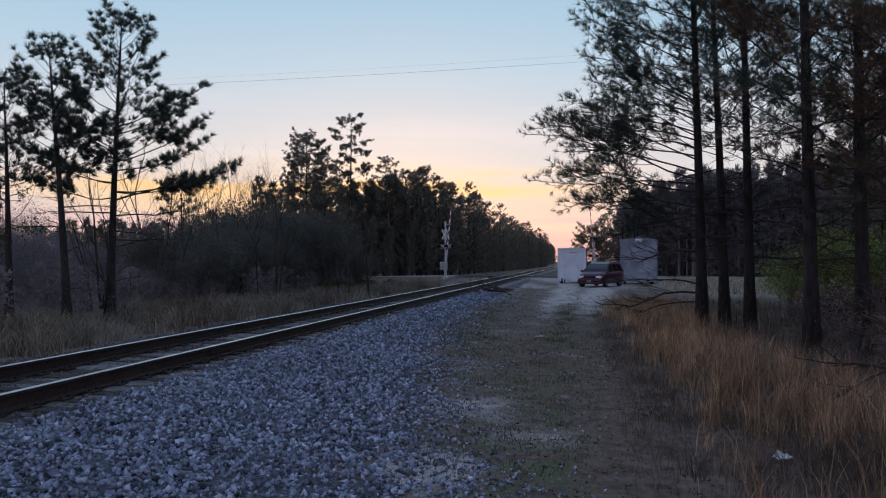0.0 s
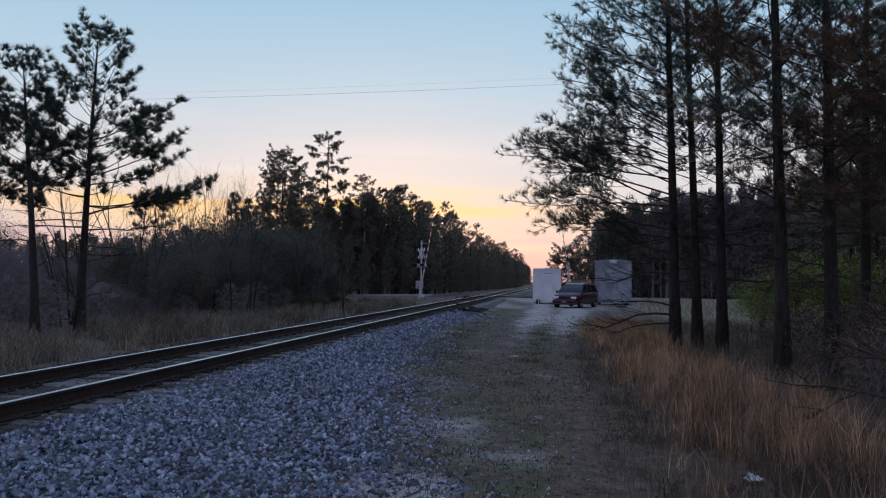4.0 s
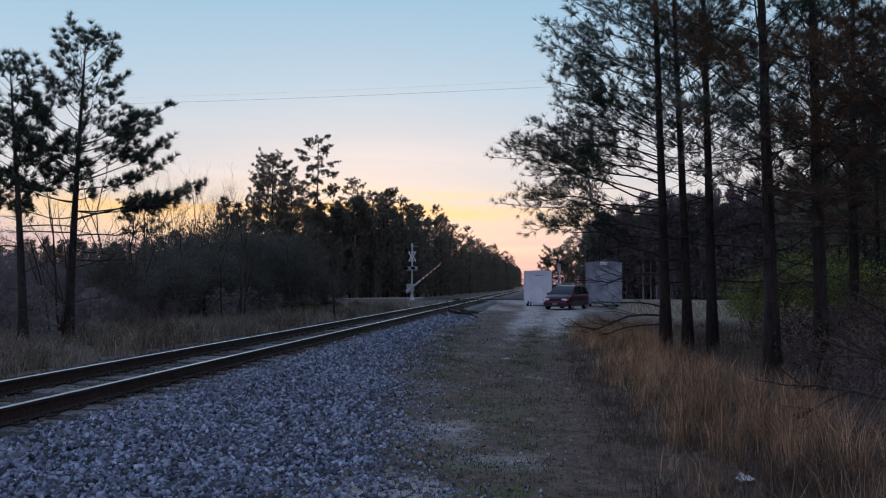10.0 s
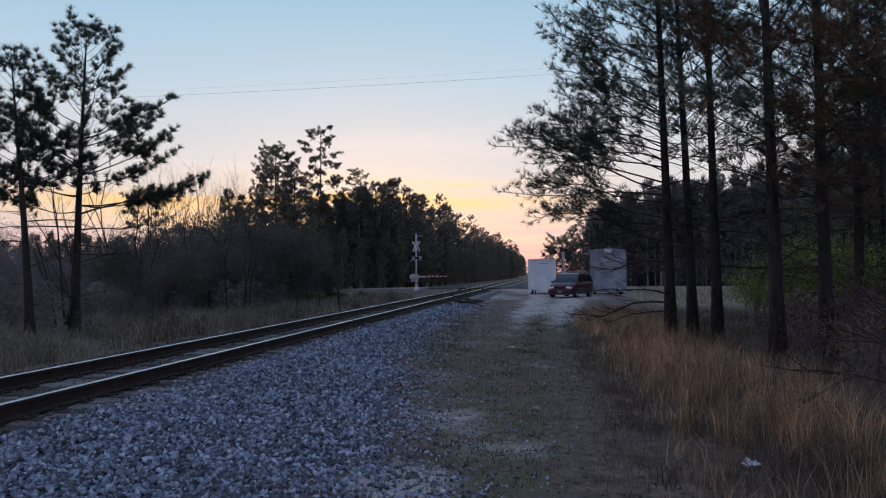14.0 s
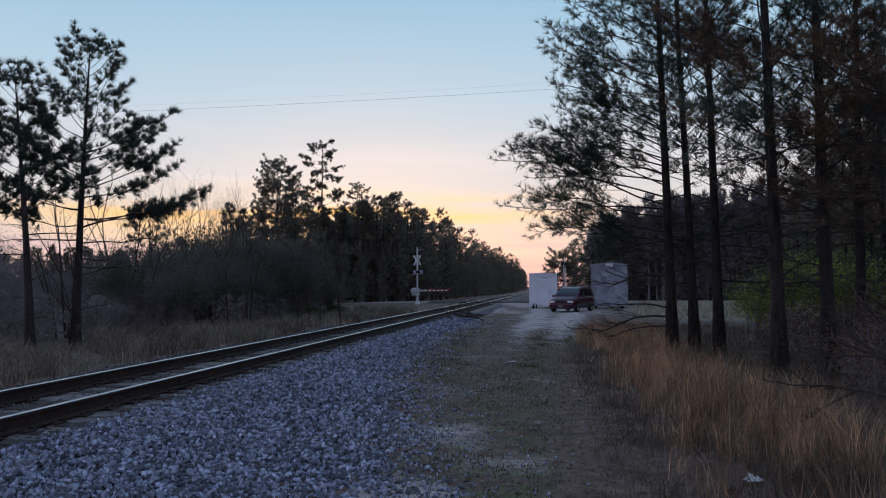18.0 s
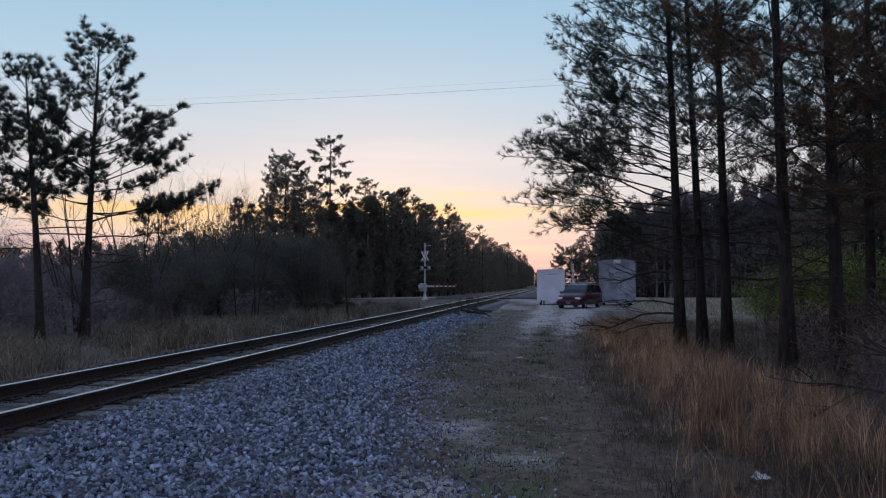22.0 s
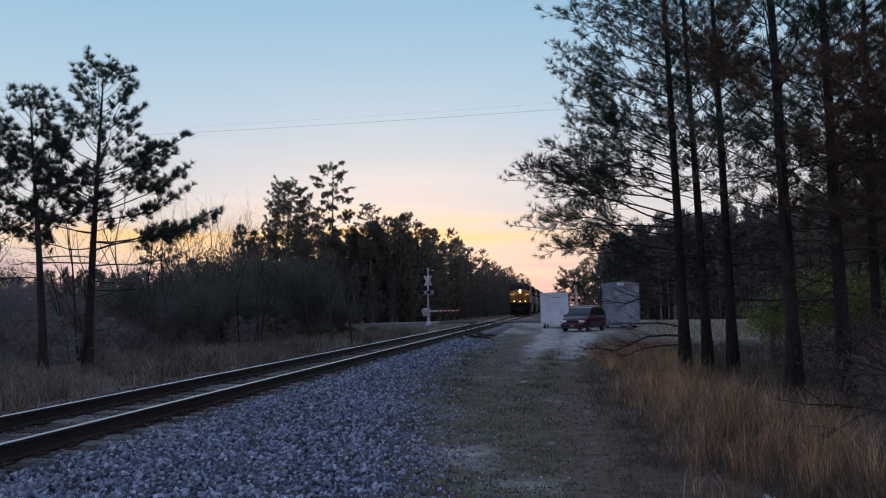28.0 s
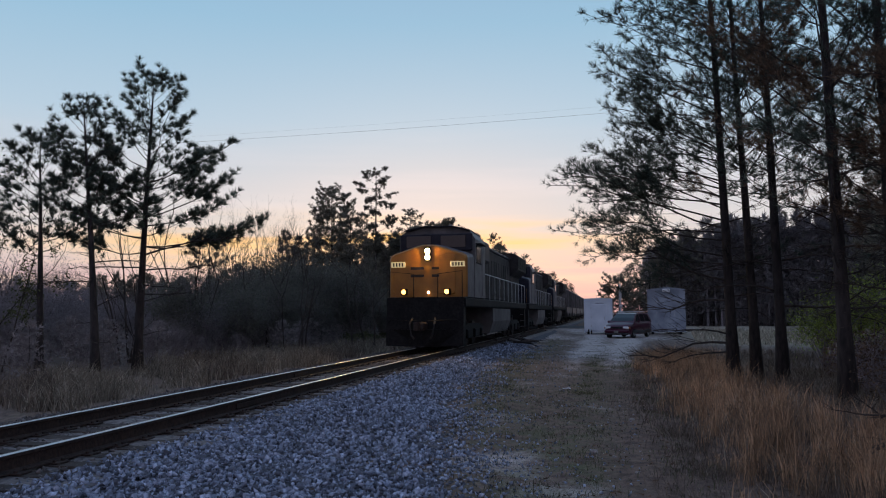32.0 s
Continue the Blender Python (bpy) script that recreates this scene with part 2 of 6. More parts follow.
M_scrub = leaf_mat("scrub_leaves", (0.17, 0.150, 0.155), (0.29, 0.260, 0.265), 0.8, 0.38, 0.2)
M_thicket = leaf_mat("thicket_leaves", (0.165, 0.145, 0.148), (0.28, 0.250, 0.250), 0.8, 0.38, 0.2)
M_darkgreen = leaf_mat("dark_evergreen_leaves", (0.100, 0.098, 0.082), (0.180, 0.176, 0.144), 0.8, 0.45, 0.2)
M_matted = leaf_mat("matted_dead_grass", (0.080, 0.062, 0.050), (0.26, 0.200, 0.155), 0.85)
# leaf colour lightened to offset the shade inside the field wood
M_greywood = leaf_mat("paled_field_wood_leaves", (0.20, 0.185, 0.195), (0.34, 0.315, 0.325), 0.8, 0.45, 0.2)
M_fieldgrass = leaf_mat("field_grass", (0.22, 0.19, 0.145), (0.46, 0.40, 0.31), 0.8)
# pale trunks beyond the field; part of the paleness is painted haze
M_palebark = mat("haze_pale_far_bark", (0.085, 0.075, 0.080), (0.19, 0.170, 0.178), 9, 0.95, 0, 0.6, 6, 0.4, 0.2, 0, (1, 1, 0.2), 0.5)
M_green = leaf_mat("young_leaves", (0.19, 0.245, 0.060), (0.41, 0.47, 0.14), 0.7, 0.5)
M_sedge = leaf_mat("broomsedge", (0.19, 0.113, 0.067), (0.57, 0.365, 0.225), 0.8, 0.3, 0.65)
M_straw = leaf_mat("bleached_grass", (0.17, 0.142, 0.110), (0.46, 0.40, 0.315), 0.8, 0.3, 0.6)
M_grass = leaf_mat("low_weeds", (0.055, 0.063, 0.030), (0.145, 0.152, 0.074), 0.8)
M_palegray = mat("pale_grey_wood", (0.16, 0.14, 0.13), (0.36, 0.33, 0.31), 12, 0.9, 0, 0.4)
M_galv = mat("galvanised_steel", (0.42, 0.43, 0.45), (0.62, 0.63, 0.65), 9, 0.5, 0.5, 0.1, 5, 0.12)
M_white = mat("white_paint", (0.66, 0.67, 0.69), (0.82, 0.82, 0.83), 3, 0.5, 0, 0.06, 6, 0.08)
M_boxwhite = mat("weathered_white_steel", (0.66, 0.71, 0.79), (0.80, 0.84, 0.91), 1.5, 0.5, 0, 0.05, 6, 0.06)
# weathered grey; the strong mottle also imitates trees reflected in the house wall
M_boxgrey = mat("mottled_grey_steel", (0.20, 0.23, 0.29), (0.35, 0.385, 0.45), 1.6, 0.5, 0, 0.08, 7, 0.22)
M_black = mat("black_steel", (0.004, 0.004, 0.005), (0.014, 0.013, 0.013), 12, 0.7, 0.1, 0.2)
M_rubber = mat("rubber", (0.012, 0.012, 0.012), (0.03, 0.03, 0.03), 20, 0.9, 0, 0.2)
M_red_stripe = mat("red_reflective", (0.32, 0.06, 0.055), (0.44, 0.11, 0.095), 6, 0.5, 0, 0.05)
M_red_lamp = glow_mat("red_lamp", (0.75, 0.04, 0.03), 0.22)
M_red_dim = glow_mat("red_lens", (0.35, 0.02, 0.02), 0.12)
M_van = mat("maroon_car_paint", (0.060, 0.008, 0.024), (0.082, 0.012, 0.032), 2, 0.3, 0.2, 0.0, 3, 0.08)
M_glass = glass_mat("dark_window_glass", (0.006, 0.006, 0.009), 0.12)
M_lens = glass_mat("clear_lamp_lens", (0.85, 0.85, 0.85), 0.12)
M_trim = mat("grey_plastic_trim", (0.022, 0.022, 0.025), (0.05, 0.05, 0.055), 12, 0.6, 0, 0.1)
M_alloy = mat("alloy", (0.40, 0.40, 0.42), (0.58, 0.58, 0.60), 8, 0.35, 0.9, 0.05)
M_yellow = mat("locomotive_yellow", (0.24, 0.098, 0.010), (0.36, 0.150, 0.016), 2.2, 0.5, 0, 0.08, 7, 0.18)
M_blue = mat("locomotive_dark_blue", (0.014, 0.014, 0.022), (0.032, 0.031, 0.043), 2.2, 0.5, 0, 0.08, 7, 0.2)
M_locogrey = mat("locomotive_grey", (0.075, 0.068, 0.074), (0.15, 0.135, 0.14), 2.2, 0.6, 0, 0.1, 7, 0.25)
M_grime = mat("grimy_dark_hood", (0.018, 0.016, 0.017), (0.055, 0.048, 0.048), 2.2, 0.7, 0, 0.1, 7, 0.3)
M_hopper = mat("hopper_grey", (0.07, 0.062, 0.062), (0.16, 0.145, 0.14), 1.6, 0.7, 0, 0.1, 7, 0.25, 0.25)
M_headlight = glow_mat("headlight", (1.0, 0.60, 0.20), 900.0)
M_ditch = glow_mat("ditch_light", (1.0, 0.42, 0.09), 7.0)
M_marker = glow_mat("marker_light", (1.0, 0.78, 0.5), 8.0)
M_board = glow_mat("lit_number_board", (0.80, 0.62, 0.32), 0.42)
M_wire = mat("wire", (0.20, 0.20, 0.22), (0.34, 0.34, 0.35), 5, 0.5, 0.5, 0.0)
M_litter = mat("crumpled_white_plastic", (0.6, 0.62, 0.66), (0.8, 0.8, 0.82), 9, 0.5, 0, 0.3)
M_litter2 = mat("dark_wet_plastic", (0.05, 0.055, 0.075), (0.16, 0.17, 0.21), 9, 0.3, 0, 0.3)
for dull in (M_black, M_grime, M_blue):
    dull.node_tree.nodes["Principled BSDF"].inputs["Specular IOR Level"].default_value = 0.15
M_orange = mat("amber_reflector", (0.5, 0.16, 0.03), (0.55, 0.2, 0.04), 9, 0.3, 0, 0.0)


# ---- mesh tools ----
class Geo:
    """Collects points and faces for one mesh."""

    def __init__(self):
        self.v, self.f, self.n = [], [], 0

    def add(self, verts, faces):
        self.v.append(np.asarray(verts, float).reshape(-1, 3))
        n = self.n
        self.f += [tuple(i + n for i in face) for face in faces]
        self.n += len(self.v[-1])
        return self

    def box(self, c, s, bevel=0.0, m=None):
        """A box by its centre and sizes, with chamfered edges."""
        h = np.array(s) / 2
        if bevel <= 0:
            p = np.array([(x, y, z) for x in (-1, 1) for y in (-1, 1) for z in (-1, 1)]) * h
            faces = [(0, 1, 3, 2), (4, 6, 7, 5), (0, 4, 5, 1), (2, 3, 7, 6), (0, 2, 6, 4), (1, 5, 7, 3)]
        else:
            b = min(bevel, 0.45 * min(s))
            p, idx = [], {}
            for x in (-1, 1):
                for y in (-1, 1):
                    for z in (-1, 1):
                        for k in range(3):
                            q = np.array((x, y, z)) * (h - b)
                            q[k] = (x, y, z)[k] * h[k]
                            idx[x, y, z, k] = len(p)
                            p.append(q)
            faces = []
            for k in range(3):
                a, c2 = [i for i in range(3) if i != k]
                for s1 in (-1, 1):
                    ring = []
                    for u, w in ((-1, -1), (1, -1), (1, 1), (-1, 1)):
                        key = [0, 0, 0]
                        key[k], key[a], key[c2] = s1, u, w
                        ring.append(idx[(*key, k)])
                    faces.append(tuple(ring) if (s1 > 0) == (k != 1) else tuple(ring[::-1]))
                for u in (-1, 1):
                    for w in (-1, 1):
                        k0, k1 = [0, 0, 0], [0, 0, 0]
                        k0[k], k1[k], k0[a], k1[a], k0[c2], k1[c2] = -1, 1, u, u, w, w
                        faces.append((idx[(*k0, a)], idx[(*k1, a)], idx[(*k1, c2)], idx[(*k0, c2)]))
            for x in (-1, 1):
                for y in (-1, 1):
                    for z in (-1, 1):
                        faces.append(tuple(idx[x, y, z, k] for k in range(3)))
            p = np.array(p)
        if m is not None:
            p = np.array([m @ Vector(q) for q in p])
        return self.add(p + np.array(c), faces)

    def tube(self, path, radii, n=6, cap=True):
        path = np.asarray(path, float)
        radii = np.broadcast_to(np.asarray(radii, float), len(path))
        d = np.gradient(path, axis=0)
        d /= np.linalg.norm(d, axis=1)[:, None] + 1e-9
        ref = np.array([0, 0, 1.0]) if abs(d[0][2]) < 0.9 else np.array([1.0, 0, 0])
        u = np.cross(d, ref)
        u /= np.linalg.norm(u, axis=1)[:, None] + 1e-9
        w = np.cross(d, u)
        a = np.arange(n) * 2 * np.pi / n
        p = path[:, None] + radii[:, None, None] * (np.cos(a)[None, :, None] * u[:, None] + np.sin(a)[None, :, None] * w[:, None])
        k = len(path)
        faces = [(i * n + j, i * n + (j + 1) % n, (i + 1) * n + (j + 1) % n, (i + 1) * n + j) for i in range(k - 1) for j in range(n)]
        if cap:
            faces += [tuple(range(n))[::-1], tuple((k - 1) * n + j for j in range(n))]
        return self.add(p.reshape(-1, 3), faces)

    def cyl(self, a, b, r, r2=None, n=14):
        return self.tube([a, b], [r, r if r2 is None else r2], n)

    def prism(self, outline, x0, x1, axis=0):
        """An outline in the two other axes, drawn out along one."""
        n = len(outline)
        p = []
        for x in (x0, x1):
            for o in outline:
                q = list(o)
                q.insert(axis, x)
                p.append(q)
        faces = [(i, (i + 1) % n, n + (i + 1) % n, n + i) for i in range(n)] + [tuple(range(n))[::-1], tuple(range(n, 2 * n))]
        return self.add(p, faces)

    def tris(self, p):
        """Loose triangles, an array of n x 3 x 3."""
        k = len(p)
        self.v.append(p.reshape(-1, 3))
        idx = (np.arange(3 * k).reshape(-1, 3) + self.n).tolist()
        self.f += [tuple(i) for i in idx]
        self.n += 3 * k
        return self

    def mesh(self, name, material, smooth=False):
        me = bpy.data.meshes.new(name)
        v = np.concatenate(self.v) if self.v else np.zeros((0, 3))
        me.from_pydata(v.tolist(), [], self.f)
        me.materials.append(material)
        if smooth:
            me.polygons.foreach_set("use_smooth", [True] * len(me.polygons))
        return me


def part(name, geo, material, parent=None, label="", smooth=False):
    """One mesh object, under its thing or part."""
    me = geo if isinstance(geo, bpy.types.Mesh) else geo.mesh(name, material, smooth)
    ob = new(name, me)
    ob.parent = parent
    if label:
        ob["label"] = label
    return ob


def thing(name, label, category, group="", kind="", at=None):
    ob = new(name)
    if at is not None:
        ob.matrix_basis = at
    return tagged(ob, label, category, group, kind)


rng = np.random.default_rng(7)


def interp(v, pts):
    return np.interp(v, [p[0] for p in pts], [p[1] for p in pts])


# ---- the lie of the land ----
TRACK_X = -6.475
TOE = ((0, -0.5), (5.9, -1.25), (10, -2.07), (14.6, -2.9), (21, -3.6), (28.4, -3.95), (36, -3.7), (60, -4.2), (400, -4.3))
SEDGE = ((0, 0.65), (6, 0.85), (9, 0.92), (12.6, 0.88), (22, 0.55), (30, 0.7), (36, 0.9), (44, 2.2), (60, 5.0), (70, 9.0))


def road_y(x):
    return 74.0 - 0.36 * (np.asarray(x) - TRACK_X)


def ground_z(x, y):
    x, y = np.asarray(x, float), np.asarray(y, float)
    z = -0.35 + 0.05 * np.sin(x * 0.9 + 1.3) * np.cos(y * 0.5) * 0.5
    z = z - 0.15 * np.clip((-9.3 - x) / 2.0, 0, 1)
    z = z + 0.03 * np.sin(x * 3.1 + y * 0.7) * np.cos(y * 2.3 - x)
    w = np.exp(-(((y - road_y(x)) / 7.0) ** 2)) * np.exp(-(((x - TRACK_X) / 16.0) ** 2))
    return z * (1 - w) + w * -0.04


# ---- ground, ballast, road ----
def steps(*spans):
    out = []
    for a, b, s in spans:
        out += list(np.arange(a, b - 1e-6, s))
    return np.array(out + [spans[-1][1]])


def make_ground():
    xs = steps((-2400, -300, 300), (-300, -60, 20), (-60, -20, 2.5), (-20, -11, 0.5), (-11, -5, 0.6), (-5, 3, 0.14), (3, 12, 0.4), (12, 60, 3), (60, 300, 20), (300, 2400, 300))
    ys = steps((-2400, -200, 275), (-200, -10, 19), (-10, 3, 1.0), (3, 24, 0.16), (24, 60, 0.5), (60, 100, 1.5), (100, 300, 10), (300, 3000, 300))
    X, Y = np.meshgrid(xs, ys, indexing="ij")
    Z = ground_z(X, Y)
    near = (np.abs(X) < 20) & (Y < 40) & (Y > 0)
    Z = Z + np.where(near, rng.normal(0, 0.008, X.shape), 0)
    a, b = X.shape
    idx = np.arange(a * b).reshape(a, b)
    faces = np.stack([idx[:-1, :-1], idx[1:, :-1], idx[1:, 1:], idx[:-1, 1:]], -1).reshape(-1, 4)
    me = bpy.data.meshes.new("ground")
    me.from_pydata(np.stack([X, Y, Z], -1).reshape(-1, 3).tolist(), [], faces.tolist())
    me.materials.append(M_soil)
    me.polygons.foreach_set("use_smooth", [True] * len(me.polygons))
    toe, sedge = interp(Y, TOE), interp(Y, SEDGE)
    ripple = 0.25 * np.sin(Y * 1.7) + 0.2 * np.sin(Y * 0.63 + 2)
    # sand: two wheel tracks and bare patches, wide and bright towards the crossing
    far = np.clip((Y - 18) / 16, 0, 1)
    c1, c2 = interp(Y, ((0, -0.75), (8, -0.9), (20, -1.3), (34, -0.9), (60, -1.0))), interp(Y, ((0, 0.0), (8, -0.1), (20, 0.1), (34, 0.5), (60, 1.5)))
    s = np.exp(-(((X - c1 - 0.2 * ripple) / (0.35 + 0.35 * far)) ** 2)) + np.exp(-(((X - c2) / (0.3 + 0.5 * far)) ** 2))
    s = s * (0.10 + 0.74 * far)
    s = s + 0.24 * np.exp(-(((X - toe) / 0.6) ** 2))
    s = s + 1.3 * np.exp(-(((X + 1.2) / 0.32) ** 2) - (((Y - 6.2) / 0.42) ** 2))
    for px, py, rx, ry, amount in ((-1.3, 9.0, 0.45, 0.6, 0.55), (-0.35, 7.4, 0.5, 0.7, 0.4), (-1.7, 12.5, 0.35, 1.0, 0.5), (-0.5, 14.0, 0.5, 0.8, 0.3), (-2.0, 17.5, 0.4, 1.4, 0.35)):
        s = s + amount * np.exp(-(((X - px) / rx) ** 2) - (((Y - py) / ry) ** 2))
    s = s + 0.02 + 0.18 * far + 0.18 * np.sin(X * 2.1 + Y * 0.8) * np.sin(Y * 1.3)
    s = np.where((X > toe - 0.4) & (X < sedge + 0.5) | (Y > 40), s, 0) * (Y > 0) * (Y < 72)
    yard = np.clip((Y - 42) / 9, 0, 1) * np.clip((84 - Y) / 10, 0, 1) * np.clip((X + 8) / 4, 0, 1) * np.clip((6 - X) / 2, 0, 1)
    s = np.maximum(s, (0.52 + 0.2 * np.sin(X * 1.1 + Y * 0.35)) * yard)
    left = np.clip((Y - 44) / 8, 0, 1) * np.clip((84 - Y) / 10, 0, 1) * np.clip((X + 24) / 6, 0, 1) * np.clip((-8 - X) / 1.5, 0, 1)
    s = np.maximum(s, 0.18 * left)
    g = np.exp(-(((X + 0.45) / 0.5) ** 2)) * 0.45 + np.exp(-(((X - toe - 0.8) / 0.7) ** 2)) * 0.6
    g = np.where((X > toe - 0.5) & (Y < 45) & (Y > 0), g, 0.12)
    f = np.clip((X - 4.5 + 0.05 * (Y - 40)) / 2, 0, 1) * np.clip((Y - 36) / 6, 0, 1) * np.clip((92 - Y) / 3, 0, 1) * np.clip((32 - X) / 6, 0, 1)
    layer = me.color_attributes.new("cover", "FLOAT_COLOR", "POINT")
    col = np.stack([np.clip(s, 0, 1), np.clip(g, 0, 1), np.clip(f, 0, 1), np.ones_like(s)], -1).astype(np.float32)
    layer.data.foreach_set("color", col.reshape(-1))
    return tagged(new("ground", me), "brown soil with sandy ruts and patchy weeds beside the railway", "ground", "", "structure")


make_ground()


def bed_z(x, y):
    """Top of the ballast."""
    toe = interp(y, TOE)
    right = np.clip((np.asarray(x) + 4.7) / (toe + 4.7), 0, 1)
    left = np.clip((-8.35 - np.asarray(x)) / 1.1, 0, 1)
    z = -0.215 + (ground_z(toe, y) - 0.015 + 0.215) * right
    return z + (-0.6 + 0.205) * left


def make_bed():
    ys = steps((-40, 2, 3), (2, 30, 0.25), (30, 64, 1.0), (64, 130, 3), (130, 900, 20))
    k = 34
    V = []
    for y in ys:
        toe = float(interp(y, TOE)) + 0.12 * math.sin(y * 2.1) + 0.08 * math.sin(y * 5.3)
        xs = np.concatenate([np.linspace(-9.5, -8.35, 5), np.linspace(-8.2, -4.75, 9), np.linspace(-4.6, toe + 0.1, k - 14)])
        z = bed_z(xs, np.full(k, y)) + rng.normal(0, 0.012, k) * (4 < y < 30)
        V.append(np.stack([xs, np.full(k, y), z], -1))
    n = len(ys)
    inner = Geo().add(np.concatenate([np.concatenate([v[3:15] + np.array([0, 0, 0.004])]) for v in V]), [(i * 12 + j, i * 12 + j + 1, (i + 1) * 12 + j + 1, (i + 1) * 12 + j) for i in range(n - 1) for j in range(11)])
    tagged(part("grimy_bed", inner, M_dirty, None, "", True), "dark grimy stone bed between the rails", "ballast", "", "structure")
    g = Geo()
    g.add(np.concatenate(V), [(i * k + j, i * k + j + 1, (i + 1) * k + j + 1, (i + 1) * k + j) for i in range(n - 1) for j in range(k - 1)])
    tagged(part("gap_shaded_ballast", g, M_ballast, None, "", True), "grey crushed-stone bed under the railway track, darkened as shade between the stones", "ballast", "", "structure")


make_bed()


def stone_shapes(n):
    base = np.array([(1, 0, 0), (-1, 0, 0), (0, 1, 0), (0, -1, 0), (0, 0, 1), (0, 0, -1)], float)
    tri = np.array([(0, 2, 4), (2, 1, 4), (1, 3, 4), (3, 0, 4), (2, 0, 5), (1, 2, 5), (3, 1, 5), (0, 3, 5)])
    out = []
    for _ in range(n):
        q = np.linalg.qr(rng.normal(size=(3, 3)))[0]
        p = base * rng.uniform(0.55, 1.15, (6, 1)) + rng.normal(0, 0.22, (6, 3))
        out.append((p * rng.uniform(0.7, 1.25, 3)) @ q)
    return np.array(out), tri


def make_stones():
    shapes, tri = stone_shapes(160)
    P, S = [], []
    for y0, y1, dens, size in ((3.6, 9, 640, 0.037), (9, 15, 430, 0.041), (15, 24, 210, 0.050), (24, 40, 90, 0.062)):
        toe = float(interp((y0 + y1) / 2, TOE))
        n = int((y1 - y0) * (toe + 2.8 + 9.3) * dens)
        y = rng.uniform(y0, y1, n)
        x = rng.uniform(-9.3, toe + 2.8, n)
        t = interp(y, TOE)
        keep = rng.random(n) < np.maximum(np.clip(1.0 - (x - t + 0.45 + 0.25 * np.sin(y * 1.9) + 0.2 * np.sin(y * 4.3 + x)) / 2.1, 0, 1) ** 1.5, 0.035 * (1 + np.sin(x * 2.7 + y * 0.9) * np.sin(y * 1.6)) * (x < 0.4))
        keep &= rng.random(n) < np.where((x < -5.25) & (x > -7.9), 0.4, 1.0)
        # none on the near rail's or far rail's foot
        for r in (-5.72, -7.23):
            keep &= np.abs(x - r) > 0.11
        x, y = x[keep], y[keep]
        if y0 < 4:
            # only what lies inside the cone of view
            ok = np.abs(x) < 1.35 * y
            x, y = x[ok], y[ok]
        z = np.maximum(bed_z(x, y), ground_z(x, y)) + size * 0.1 + rng.normal(0, 0.012, len(x))
        z = np.where((x < -5.25) & (x > -7.9), z - 0.02, z)
        P.append(np.stack([x, y, z], -1))
        S.append(size * rng.uniform(0.45, 1.2, len(x)) ** 1.1 * np.interp(x - interp(y, TOE), [-0.5, 0.9], [1.0, 0.5]))
    P, S = np.concatenate(P), np.concatenate(S)
    clean = P[:, 0] > -5.3 + rng.normal(0, 0.12, len(P))
    for sel, m, nm, lb in ((clean, M_stone, "ballast_stones", "loose blue-grey crushed stones along the track"), (~clean, M_dirty, "grimy_ballast", "grimy brown crushed stones between the rails")):
        p, sz = P[sel], S[sel]
        V = shapes[rng.integers(0, len(shapes), len(p))] * sz[:, None, None] + p[:, None]
        F = (tri[None] + 6 * np.arange(len(p))[:, None, None]).reshape(-1, 3)
        me = bpy.data.meshes.new(nm)
        me.vertices.add(len(p) * 6)
        me.vertices.foreach_set("co", V.reshape(-1).astype(np.float32))
        me.loops.add(len(F) * 3)
        me.loops.foreach_set("vertex_index", F.reshape(-1).astype(np.int32))
        me.polygons.add(len(F))
        me.polygons.foreach_set("loop_start", np.arange(0, len(F) * 3, 3, dtype=np.int32))
        me.update(calc_edges=True)
        me.validate()
        me.materials.append(m)
        tagged(new(nm, me), lb, "gravel", "", "stuff")


make_stones()


def make_pebbles():
    shapes, tri = stone_shapes(60)
    n = 4200
    y = 3.6 + 26 * rng.random(n) ** 1.7
    toe, e = interp(y, TOE), interp(y, SEDGE)
    x = toe + 0.3 + (e - toe) * rng.random(n)
    patch = np.sin(x * 2.3 + 1.7 * np.sin(y * 0.9)) * np.sin(y * 1.4 + x * 0.6)
    keep = rng.random(n) < np.clip(0.25 + patch, 0.06, 1)
    x, y = x[keep], y[keep]
    s = (0.004 + 0.0004 * y) * rng.uniform(0.4, 1.7, len(x))
    V = shapes[rng.integers(0, 60, len(x))] * s[:, None, None] + np.stack([x, y, ground_z(x, y) + s * 0.3], -1)[:, None]
    F = (tri[None] + 6 * np.arange(len(x))[:, None, None]).reshape(-1, 3)
    g = Geo()
    g.v, g.f, g.n = [V.reshape(-1, 3)], [tuple(f) for f in F.tolist()], len(V) * 6
    tagged(part("path_pebbles", g, M_palegray), "small pale pebbles scattered over the path", "gravel", "", "stuff")


make_pebbles()


